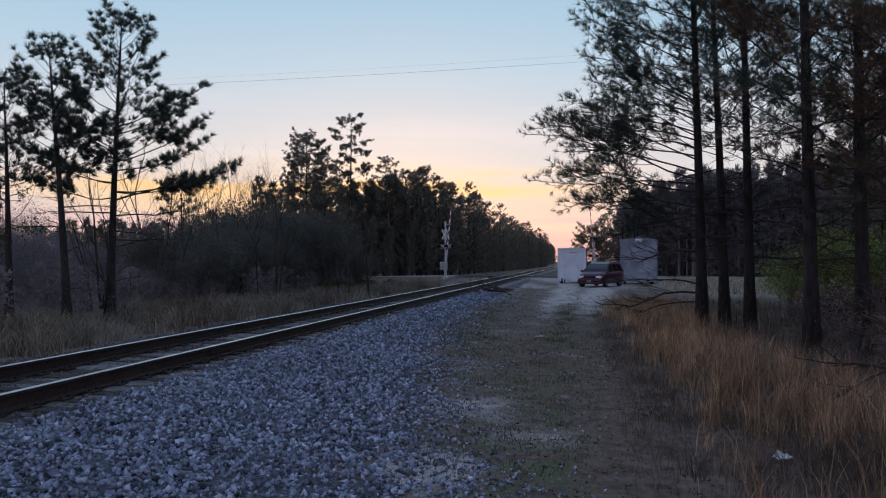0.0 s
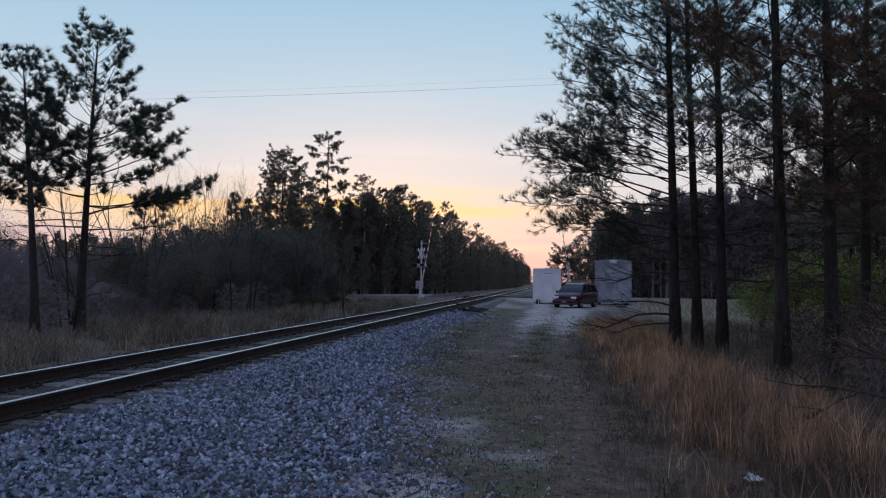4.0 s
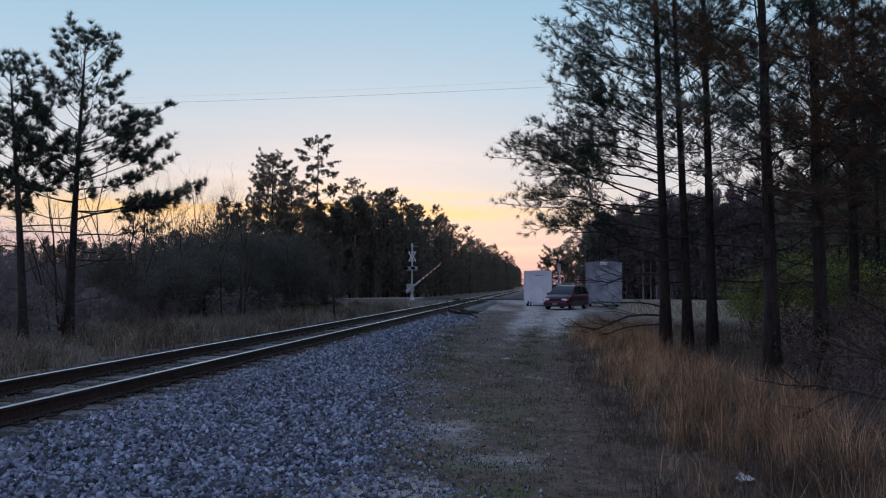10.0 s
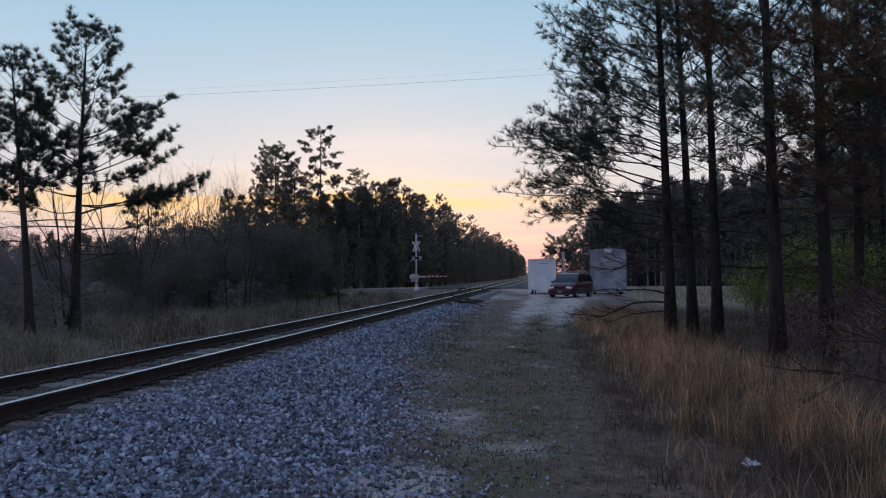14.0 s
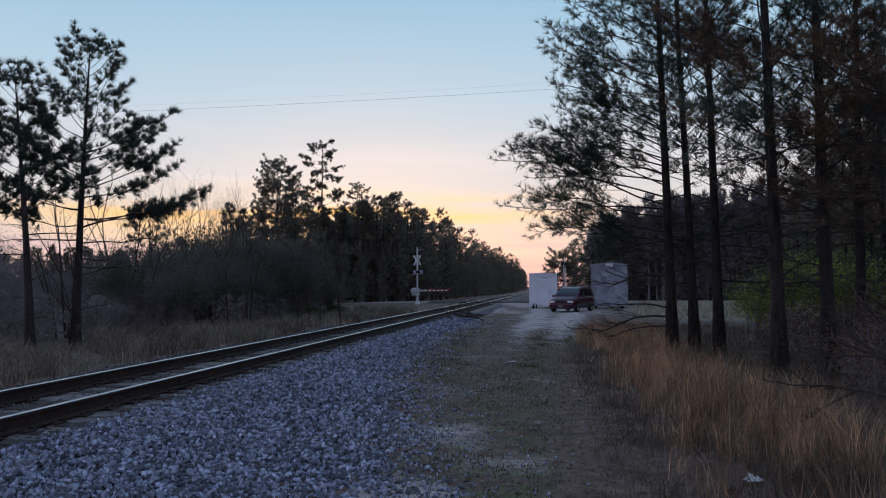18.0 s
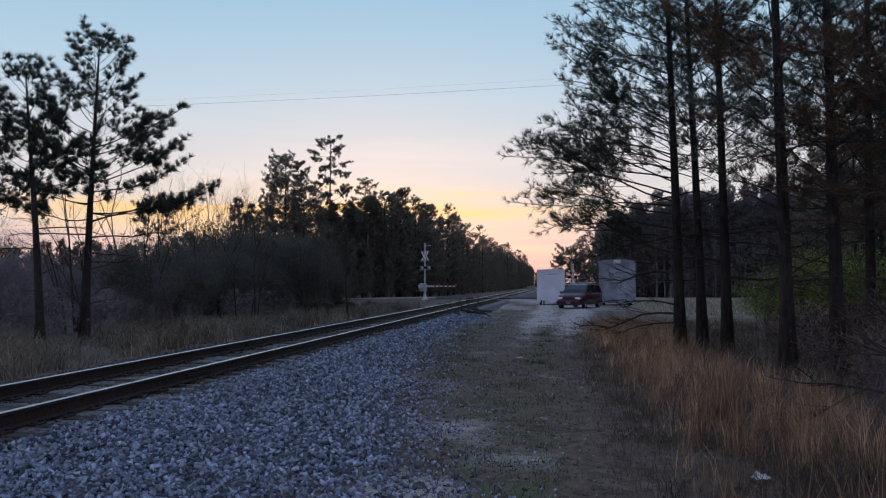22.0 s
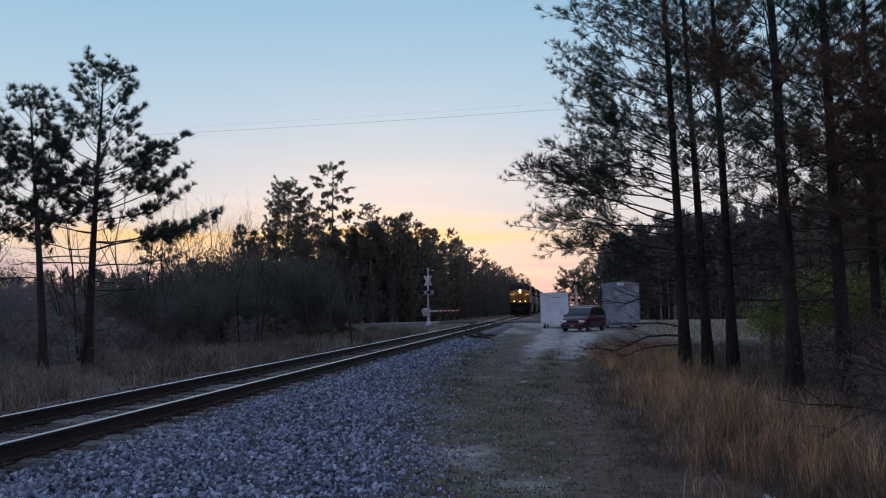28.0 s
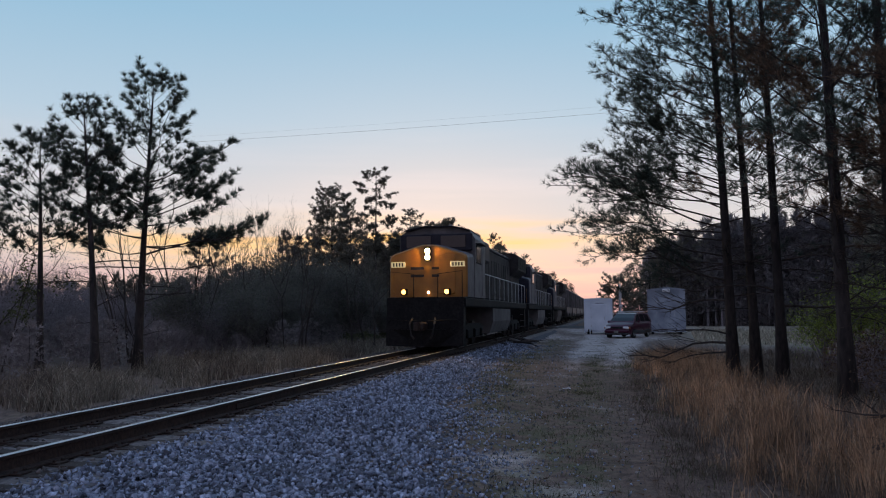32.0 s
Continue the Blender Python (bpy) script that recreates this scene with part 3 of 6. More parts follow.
def make_road():
    g = Geo()
    for xs in (np.concatenate([np.arange(-90, -8.2, 2.0), [-8.1]]), np.concatenate([[-4.85], np.arange(-4, 90, 2.0)])):
        V = []
        for x in xs:
            for o in (-3.2, -1.6, 0, 1.6, 3.2):
                y = float(road_y(x)) + o
                V.append((x, y, float(ground_z(x, y)) + 0.03 + 0.02 * (1 - abs(o) / 3.2)))
        n = len(xs)
        g.add(V, [(i * 5 + j, (i + 1) * 5 + j, (i + 1) * 5 + j + 1, i * 5 + j + 1) for i in range(n - 1) for j in range(4)])
    tagged(part("road", g, M_sandy), "pale gravel road crossing the railway", "road", "", "structure")
    for x0, x1 in ((-12.0, -8.45), (-4.5, -2.0)):
        a = Geo()
        V = [(x, float(road_y(x)) + o, float(ground_z(x, float(road_y(x)) + o)) + 0.07 + 0.02 * (1 - abs(o) / 3.6)) for x in np.linspace(x0, x1, 5) for o in (-3.6, -1.2, 1.2, 3.6)]
        a.add(V, [(i * 4 + j, (i + 1) * 4 + j, (i + 1) * 4 + j + 1, i * 4 + j + 1) for i in range(4) for j in range(3)])
        tagged(part("crossing_apron", a, M_asphalt), "dark worn asphalt apron beside the rails", "road", "", "structure")
    cr = thing("level_crossing", "dark timber crossing panels between the rails", "crossing panel", at=pose(TRACK_X, 74, 0))
    for x, w in ((-1.42, 1.1), (-0.33, 0.58), (0.33, 0.58), (1.42, 1.1)):
        for k in range(4):
            part("panel", Geo().box((x, -4.4 + 2.25 * k + 1.0, -0.1), (w, 2.2, 0.16), 0.02), M_panel, cr)


make_road()


# ---- the track ----
def make_track():
    tr = thing("railway_track", "single railway track with rusty rails and polished heads on wooden sleepers", "railway track")
    prof = [(-0.075, -0.185), (0.075, -0.185), (0.075, -0.172), (0.012, -0.15), (0.010, -0.05), (0.036, -0.038), (0.036, -0.006), (-0.036, -0.006), (-0.036, -0.038), (-0.010, -0.05), (-0.012, -0.15), (-0.075, -0.172)]
    for x in (-5.72, -7.23):
        g = Geo().prism([(x + a, b) for a, b in prof], -60, 900, 1)
        rail = part("rail", g, M_rail_side, tr)
        head = Geo().prism([(x - 0.033, -0.0055), (x + 0.033, -0.0055), (x + 0.026, 0.0), (x - 0.026, 0.0)], -60, 900, 1)
        part("rail_head", head, M_rail_top, rail, "polished bright steel running surface")
    # joint bars on the near stretch
    for x, y in ((-5.72, 11.6), (-7.23, 17.4), (-5.72, 23.5)):
        for sgn in (-1, 1):
            part("joint_bar", Geo().box((x + sgn * 0.022, y, -0.10), (0.018, 0.9, 0.075), 0.005), M_rail_side, tr)
    variants = []
    for k in range(6):
        g = Geo()
        ln = 2.6
        n = 9
        pts = []
        for side in (0, 1):
            for i in range(n):
                u = -ln / 2 + ln * i / (n - 1)
                pts.append((u + (rng.normal(0, 0.02) if i in (0, n - 1) else 0), (-0.11 if side == 0 else 0.11) + rng.normal(0, 0.006), rng.normal(0, 0.006)))
        low = [(a, b, -0.17) for a, b, c in pts]
        faces = [(i, i + 1, n + i + 1, n + i) for i in range(n - 1)]
        faces += [(2 * n + i, i, i + 1, 2 * n + i + 1)[::-1] for i in range(n - 1)] + [(n + i, 3 * n + i, 3 * n + i + 1, n + i + 1)[::-1] for i in range(n - 1)]
        faces += [(0, n, 3 * n, 2 * n), (n - 1, 3 * n - 1, 4 * n - 1, 2 * n - 1)]
        g.add(pts + low, faces)
        variants.append(g.mesh("sleeper", M_tie))
    plate = Geo().box((0, 0, 0), (0.34, 0.19, 0.022), 0.006)
    for sx in (-0.105, 0.105):
        for sy in (-0.06, 0.06):
            plate.box((sx, sy, 0.02), (0.035, 0.03, 0.03), 0.006)
    plate = plate.mesh("tie_plate", M_rail_side)
    y, k = -3.0, 0
    while y < 68:
        ob = part("sleeper", variants[k % 6], M_tie, tr)
        ob.matrix_basis = pose(TRACK_X + rng.normal(0, 0.04), y, -0.195 + rng.normal(0, 0.004), 0, 0, rng.normal(0, 1.2))
        if 3 < y < 34:
            for x in (-5.72, -7.23):
                p = part("tie_plate", plate, M_rail_side, ob)
                p.matrix_basis = ob.matrix_basis.inverted() @ pose(x, y, -0.186)
        y += 0.53 + rng.normal(0, 0.015)
        k += 1


make_track()


# ---- trees ----
def unit(v):
    return v / (np.linalg.norm(v, axis=-1, keepdims=True) + 1e-9)


def blades(c, d, length, width, n, spread=1.0, r=None):
    """Needle bursts: n thin triangles about each centre c, swept towards d."""
    r = r or rng
    m = len(c)
    if not m:
        return np.zeros((0, 3, 3))
    dirs = unit(np.repeat(unit(d), n, 0) * 0.75 + spread * unit(r.normal(size=(m * n, 3))))
    o = np.repeat(c, n, 0)
    L = length * r.uniform(0.65, 1.15, (m * n, 1))
    side = unit(np.cross(dirs, r.normal(size=(m * n, 3)))) * width * 0.5
    root = o - np.repeat(unit(d), n, 0) * length * 0.25 * r.random((m * n, 1))
    return np.stack([root - side, root + side, root + dirs * L], 1)


def limb_path(start, az, length, rise, r, sag=0.0, n=6, wob=0.03):
    t = np.linspace(0, 1, n)
    h = np.array([math.sin(az), math.cos(az), 0])
    w = np.cumsum(r.normal(0, wob * length, (n, 3)), 0) * t[:, None]
    z = rise * t + sag * (t**2 - t) * length
    return start + h * (length * t)[:, None] + np.stack([0 * t, 0 * t, z], -1) + w


def make_pine(label, at, height, r0, seed, crown=0.45, spread=3.0, limbs=26, needle=0.2, blade=0.012, burst=26, gap=0.2, lean=(0, 0), extra=(), dead=6, needles=None,
              taper_top=0.5, group="", name="pine_tree", up=0.35, brown=0.0, sides=8, split=True, tuft_gap=0.14, bare_inner=0.3, droop=0.25, plume=0.8, twig=0.36, thin=1.0, kink=0.03):
    """A pine: a tapered trunk, limbs in a spiral with side twigs, and needle bursts along the twigs' outer parts."""
    r = np.random.default_rng(seed)
    tree = thing(name, label, "pine tree", group, at=at)
    n = 10
    t = np.linspace(0, 1, n)
    wob = np.cumsum(r.normal(0, 0.012 * height / 10, (n, 2)), 0)
    trunk = np.stack([lean[0] * t**1.3 + wob[:, 0] * t, lean[1] * t**1.3 + wob[:, 1] * t, height * t - 0.15], -1)
    rad = r0 * (1 - 0.9 * t) * (1 + 0.45 * np.exp(-t * 30))
    rad[-1] = max(0.012, r0 * 0.06)
    wood = Geo().tube(trunk, rad, sides)
    if split:
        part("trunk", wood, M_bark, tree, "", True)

    def on_trunk(z):
        f = np.clip(z / height, 0, 1)
        return np.array([np.interp(f, t, trunk[:, k]) for k in range(3)]), np.interp(f, t, rad)

    C, D, B, BD, todo = [], [], [], [], []
    az = r.uniform(0, 6.28)
    for i in range(limbs):
        f = min(max(crown + (0.985 - crown) * (i + r.uniform(-0.3, 0.3)) / limbs, crown), 0.985)
        az += 2.4 + r.normal(0, 0.35)
        rel = (f - crown) / (1 - crown)
        ln = spread * (1 - rel) ** taper_top * r.uniform(0.65, 1.1) * (0.75 + 0.25 * min(1, rel * 6)) + 0.25
        todo.append((f * height, az, ln, ln * (up + 0.5 * rel + r.normal(0, 0.1)), True))
    for i in range(7):
        todo.append((height * r.uniform(0.93, 0.99), 0.9 * i, 0.34, 0.42, True))
    for z, a, ln, rise, *mode in extra:
        todo.append((z, radians(a), ln, rise, 0 if mode == [1] else 1))
    for i in range(dead):
        todo.append((height * r.uniform(0.12, crown + 0.1), r.uniform(0, 6.28), spread * r.uniform(0.25, 0.7), r.normal(0, 0.12) * spread, False))
    for z, a, ln, rise, live in todo:
        g = Geo() if split else wood
        s, rr = on_trunk(z)
        p = limb_path(s, a, ln, rise, r, droop if live else -0.1, 7, kink)
        m = len(p)
        rl = min(rr * 0.5, 0.008 + 0.009 * ln) * (thin if live else 1)
        g.tube(p, rl * np.linspace(1, 0.3, m), 5 if split else 3, False)
        tt = np.linspace(0, 1, m)
        k = max(3, int(ln / gap))
        rust = r.random() < brown
        for j in range(k):
            inner = bare_inner
            u = inner + (1 - inner) * (j + r.random()) / k
            b = np.array([np.interp(u, tt, p[:, q]) for q in range(3)])
            fwd = unit(p[-1] - p[0])
            sd = unit(np.cross(fwd, (0, 0, 1))) * (1 if j % 2 else -1)
            tl = (0.18 + twig * ln * (1.12 - u)) * r.uniform(0.55, 1.15)
            d = unit(fwd * 0.75 + sd * r.uniform(0.2, 1.0) + np.array([0, 0, r.uniform(-0.25, 0.5)]))
            e = b + d * tl + np.array([0, 0, 0.12 * tl])
            mid = (b + e) / 2 + r.normal(0, 0.05 * tl, 3) - np.array([0, 0, 0.08 * tl])
            w = max(0.004, rl * 0.3)
            if split or j % 3 == 0:
                g.tube([b, mid, e], [w, w * 0.8, 0.003], 3, False)
            ends = [(mid, e)]
            if tl > 0.4:
                for q in range(2):
                    e2 = mid + unit(d + r.normal(0, 0.55, 3)) * tl * r.uniform(0.35, 0.6)
                    if split:
                        g.tube([mid, e2], [w * 0.7, 0.003], 3, False)
                    ends.append((mid, e2))
            if live:
                tc, td = (B, BD) if rust else (C, D)
                for q0, q1 in ends:
                    q1 = np.asarray(q1)
                    c = max(1, int(np.linalg.norm(q1 - q0) / tuft_gap))
                    for q in range(c):
                        tc.append(q1 + (q0 - q1) * (q / (c + 0.5)) * 0.9)
                        td.append(unit(q1 - q0) + np.array([0, 0, 0.3]))
        if live:
            C.append(p[-1])
            D.append(unit(p[-1] - p[-2]))
        if split:
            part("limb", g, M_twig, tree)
    if not split:
        part("trunk", wood, M_bark, tree)
    if C:
        part("crown", Geo().tris(blades(np.array(C), np.array(D), needle, blade, burst, plume, r)), needles or M_needle, tree)
    if B:
        part("dead_crown", Geo().tris(blades(np.array(B), np.array(BD), needle, blade, burst, plume + 0.1, r)), M_brown, tree, "rust-brown dead needles")
    return tree


def far_pine_geo(r, height, crown, spread, clumps, size, count):
    """Trunk faces and needle triangles of a pine seen from afar."""
    w = Geo().tube([(0, 0, -0.2), (r.normal(0, 0.1), r.normal(0, 0.1), height * 0.5), (r.normal(0, 0.2), r.normal(0, 0.2), height)], [0.12, 0.08, 0.02], 5, False)
    rel = r.random(clumps) ** 0.85
    zz = height * (crown + (1 - crown) * rel)
    az = r.uniform(0, 6.283, clumps)
    lay = np.floor(rel * 9) / 9 * 5.1
    az = az + lay
    out = spread * (1 - rel) ** 0.6 * np.sqrt(r.random(clumps)) * (0.75 + 0.45 * np.sin(az * 3 + rel * 21)) + 0.12
    c = np.stack([np.cos(az) * out, np.sin(az) * out, zz + out * 0.25], -1)
    d = np.stack([np.cos(az) * 0.7, np.sin(az) * 0.7, np.full(clumps, 0.8)], -1)
    return w, blades(c, d, size, size * 0.22, count, 0.8, r)


def make_bare(label, at, height, seed, stems=5, name="bare_tree", category="tree", spread=0.25, leaf=0, leaf_mat_=None, leaf_size=0.1, straight=False):
    r = np.random.default_rng(seed)
    tree = thing(name, label, category, at=at)
    L = []

    def grow(p, d, ln, rad, depth):
        q = [p]
        for i in range(3):
            d = unit(d + r.normal(0, 0.035 if straight and depth == 3 else 0.10, 3))
            q.append(q[-1] + d * ln / 3)
        g.tube(q, rad * np.linspace(1, 0.55, 4), 4 if depth > 1 else 3, False)
        if depth == 0:
            L.append(q[-1])
            L.append(q[2])
            return
        for i in range(3 if depth > 1 else 4):
            s = q[r.integers(1, 4)]
            grow(s, unit(d + r.normal(0, (0.30 if depth == 3 else 0.5) if straight else 0.42, 3) + np.array([0, 0, 0.22])), ln * r.uniform(0.4, 0.65), rad * 0.45, depth - 1)

    for k in range(stems):
        g = Geo()
        b = np.array([r.normal(0, spread), r.normal(0, spread), -0.1])
        grow(b, unit(np.array([r.normal(0, 0.05 if straight else 0.12), r.normal(0, 0.05 if straight else 0.12), 1])), height * r.uniform(0.5, 0.75), (0.006 if straight else 0.012) * height * r.uniform(0.5, 0.9), 3)
        part("stem", g, M_twig, tree)
    if leaf:
        L = np.array(L)
        c = np.repeat(L, leaf, 0) + r.normal(0, leaf_size * 1.6, (len(L) * leaf, 3))
        part("foliage", Geo().tris(blades(c, r.normal(size=c.shape), leaf_size, leaf_size * 0.6, 2, 1.0, r)), leaf_mat_ or M_green, tree)
    return tree


def make_shrub(label, at, height, width, seed, leaves=1500, leaf=0.09, material=None, name="shrub", stems=16, stem_mat=None):
    r = np.random.default_rng(seed)
    bush = thing(name, label, "shrub", at=at)
    g, C = Geo(), []
    for k in range(stems):
        a, tilt = r.uniform(0, 6.28), r.uniform(0.05, 0.75)
        e = np.array([math.cos(a) * width * tilt * 0.6, math.sin(a) * width * tilt * 0.6, height * r.uniform(0.6, 1.0) * (1 - 0.35 * tilt)])
        m = e * np.array([0.35, 0.35, 0.6]) + r.normal(0, 0.06 * height, 3)
        g.tube([(r.normal(0, 0.1), r.normal(0, 0.1), -0.1), m, e], [0.025, 0.015, 0.006], 4, False)
        for j in range(5):
            u = r.uniform(0.3, 1)
            b = m * (1 - u) + e * u
            f = b + unit(r.normal(size=3) + np.array([0, 0, 0.5])) * height * r.uniform(0.12, 0.28)
            g.tube([b, f], [0.008, 0.003], 3, False)
            C += [b, f, (b + f) / 2]
    part("stem_work", g, stem_mat or M_scrubtwig, bush)
    C = np.array(C)
    k = max(1, leaves // len(C))
    c = np.repeat(C, k, 0) + r.normal(0, 0.10 * height, (len(C) * k, 3))
    c[:, 2] = np.maximum(c[:, 2], 0.05)
    part("foliage", Geo().tris(blades(c, r.normal(size=c.shape), leaf, leaf * 0.55, 2, 1.0, r)), material or M_scrub, bush)
    return bush


def stand(x, y, turn=0.0):
    return pose(x, y, float(ground_z(x, y)), 0, 0, turn)


# pines across the track, over the scrub
left_kw = dict(needle=0.23, blade=0.016, burst=40, gap=0.125, tuft_gap=0.115, bare_inner=0.40, plume=0.66, thin=0.75, kink=0.03, twig=0.30, droop=0.35)
make_pine("tall loblolly pine with open crown over the trackside scrub", stand(-15.47, 23.2), 10.1, 0.16, 11, 0.44, 2.2, 46, lean=(0.3, 0), dead=5, taper_top=0.60, up=0.55, **left_kw,
          extra=[(6.5, 56, 2.7, 1.5), (6.2, 75, 2.4, 1.4), (5.3, 50, 3.0, 1.5), (5.0, 66, 2.8, 1.2), (4.3, 56, 3.6, 1.15), (4.3, 48, 2.8, 0.3), (4.0, 60, 3.2, 0.6, 1),
                 (4.6, 236, 2.3, 1.0), (5.6, 230, 2.0, 1.3), (4.1, 240, 2.6, 0.5), (3.6, 225, 2.3, -0.2, 1), (3.5, 60, 2.4, 0.1, 1), (2.7, 75, 1.6, -0.1, 1)])
make_pine("slender leaning loblolly pine at the scrub's edge", stand(-15.0, 20.4), 8.4, 0.14, 12, 0.52, 1.45, 30, lean=(-0.95, 0.3), extra=[(4.7, 60, 1.9, 0.9), (5.4, 50, 1.6, 1.0), (3.6, 60, 1.9, 0.2, 1), (3.0, 230, 1.8, 0.1, 1)], dead=9, taper_top=0.5, up=0.55, **left_kw)
make_pine("pine with a bushy dark crown beside the track", stand(-17.1, 20.6), 7.4, 0.13, 13, 0.50, 1.6, 32, lean=(-0.3, 0), dead=6, taper_top=0.6, up=0.5, **left_kw)

# the group on this side, whose limbs hang over the path
near_kw = dict(needle=0.20, blade=0.0078, burst=26, gap=0.17, tuft_gap=0.15, plume=0.6, thin=0.6, kink=0.05, twig=0.44, droop=-0.12, up=0.48, bare_inner=0.2)
make_pine("tall pine with long needled limbs reaching over the path", stand(2.98, 20.2), 15.5, 0.135, 21, 0.30, 2.5, 42, lean=(-0.35, 0), dead=8, **near_kw,
          extra=[(5.9, -82, 2.9, 1.7), (5.4, -90, 3.2, 1.5), (6.3, -70, 3.0, 1.6), (4.5, -84, 3.7, 0.6), (4.7, -66, 3.3, 0.9), (4.9, -98, 3.4, 0.8), (3.9, -82, 4.2, 1.0), (4.1, -93, 3.9, 0.9), (3.6, -78, 4.0, 0.4), (3.8, -70, 3.7, 0.6),
                 (3.0, -80, 3.4, 0.3), (3.2, -96, 3.1, 0.5), (3.0, -84, 2.3, -0.4), (2.9, -68, 2.0, -0.2), (7.6, -82, 2.8, 0.6), (7.2, -95, 2.9, 1.0), (8.0, -72, 2.8, 0.8), (8.5, -86, 2.7, 1.0), (9.1, -80, 2.7, 1.1), (9.6, -92, 2.7, 1.2), (6.8, -84, 3.0, 1.2), (5.6, -80, 3.3, 1.2), (5.1, -88, 3.3, 1.3), (4.4, -76, 3.2, 1.4), (5.8, -100, 3.0, 1.2), (5.0, -60, 2.8, 1.0),
                 (3.1, 75, 1.8, -0.1), (1.05, -93, 2.8, -0.15, 1), (0.85, -80, 1.8, -0.35, 1), (1.25, -100, 2.0, 0.1, 1), (2.1, -92, 2.6, 0.1, 1), (2.6, -85, 2.8, 0.4, 1)])
make_pine("tall straight pine in the trackside group", stand(3.56, 20.4), 14.5, 0.125, 22, 0.31, 2.4, 54, lean=(-0.5, 0.2), dead=9, brown=0.16, **near_kw)
make_pine("tall straight pine with bare lower trunk", stand(3.96, 19.4), 14.0, 0.13, 23, 0.30, 2.5, 56, lean=(-0.3, 0.1), extra=[(1.95, 88, 2.6, -0.2, 1), (3.0, 80, 2.4, 0.1, 1), (2.3, -85, 2.4, 0.1, 1)], dead=10, brown=0.08, **near_kw)
make_pine("thick pine with dead lower limbs in the undergrowth", stand(4.16, 15.1), 13.5, 0.14, 24, 0.25, 2.6, 56, lean=(-0.3, 0), dead=18, brown=0.42, **near_kw)
make_pine("thick pine behind the broomsedge", stand(5.06, 15.2), 13.0, 0.14, 25, 0.24, 2.7, 51, lean=(-0.2, 0), dead=16, brown=0.4, **near_kw)
make_pine("slim pine at the edge of the wood", stand(6.9, 18.6), 12.5, 0.13, 26, 0.22, 2.6, 52, lean=(0.1, 0), dead=12, brown=0.3, **near_kw)
make_pine("dense dark pine at the edge of the wood", stand(8.3, 17.0), 11.5, 0.14, 27, 0.12, 2.8, 44, dead=6, brown=0.15, split=False, needle=0.26, blade=0.014, burst=24, gap=0.24, tuft_gap=0.2)
make_pine("rust-tinged pine with limbs over the broomsedge", stand(5.95, 12.6), 9.0, 0.14, 28, 0.32, 2.4, 30, dead=14, brown=0.8, **near_kw,
          extra=[(3.3, -60, 2.4, 0.2), (3.8, -75, 2.6, 0.5), (4.3, -55, 2.6, 0.3), (4.8, -70, 2.4, 0.6), (5.3, -60, 2.3, 0.4), (2.9, -65, 1.9, -0.2)])
make_pine("dense dark pine in the wood", stand(10.2, 20.5), 12.5, 0.14, 29, 0.10, 2.9, 44, dead=6, split=False, needle=0.28, blade=0.016, burst=22, gap=0.26, tuft_gap=0.22)


# ---- woods ----
def wood_models():
    low = dict(needle=0.35, blade=0.060, burst=11, gap=0.32, plume=0.7, needles=M_needle_hazed, sides=6, dead=2, tuft_gap=0.28, split=False)
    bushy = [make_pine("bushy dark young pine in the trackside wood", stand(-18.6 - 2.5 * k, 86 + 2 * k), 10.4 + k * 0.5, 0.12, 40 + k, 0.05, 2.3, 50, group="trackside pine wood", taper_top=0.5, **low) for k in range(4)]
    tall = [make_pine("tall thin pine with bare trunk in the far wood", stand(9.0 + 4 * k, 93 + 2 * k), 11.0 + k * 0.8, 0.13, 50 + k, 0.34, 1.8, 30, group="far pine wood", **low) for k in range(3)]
    return bushy, tall


BUSHY, TALL = wood_models()


def put(model, x, y, s=1.0, turn=None):
    c = copy_thing(model, pose(x, y, float(ground_z(x, y)), 0, 0, rng.uniform(0, 360) if turn is None else turn))
    c.scale = (s, s, s * rng.uniform(0.92, 1.08))
    return c


def wood_edge(y):
    return interp(y, ((70, -20.5), (80, -18.9), (90, -17.4), (110, -15.5), (150, -14.0), (200, -12.6), (260, -11.5), (400, -11.0)))


def far_wood(name, label, places, crown, spread, clumps, size, count, seed, bark=None, leaves=None):
    """A joined stand of far pines: rows of x, y, height."""
    r = np.random.default_rng(seed)
    w, T = Geo(), []
    kinds = [far_pine_geo(r, 1.0 * 10, crown, spread, clumps, size, count) for _ in range(10)]
    for k, (x, y, h) in enumerate(places):
        wood, tri = kinds[k % 10]
        a, s = r.uniform(0, 6.28), h / 10
        m = np.array([[math.cos(a), -math.sin(a), 0], [math.sin(a), math.cos(a), 0], [0, 0, 1]]) * np.array([[min(1.1, s)], [min(1.1, s)], [s]])
        o = np.array([x, y, float(ground_z(x, y))])
        w.add(np.concatenate(wood.v) @ m.T + o, wood.f)
        T.append(tri @ m.T + o)
    ob = thing(name, label, "trees", "", "stuff")
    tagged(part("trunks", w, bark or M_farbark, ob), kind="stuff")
    tagged(part("crowns", Geo().tris(np.concatenate(T)), leaves or M_needle_hazed, ob), kind="stuff")


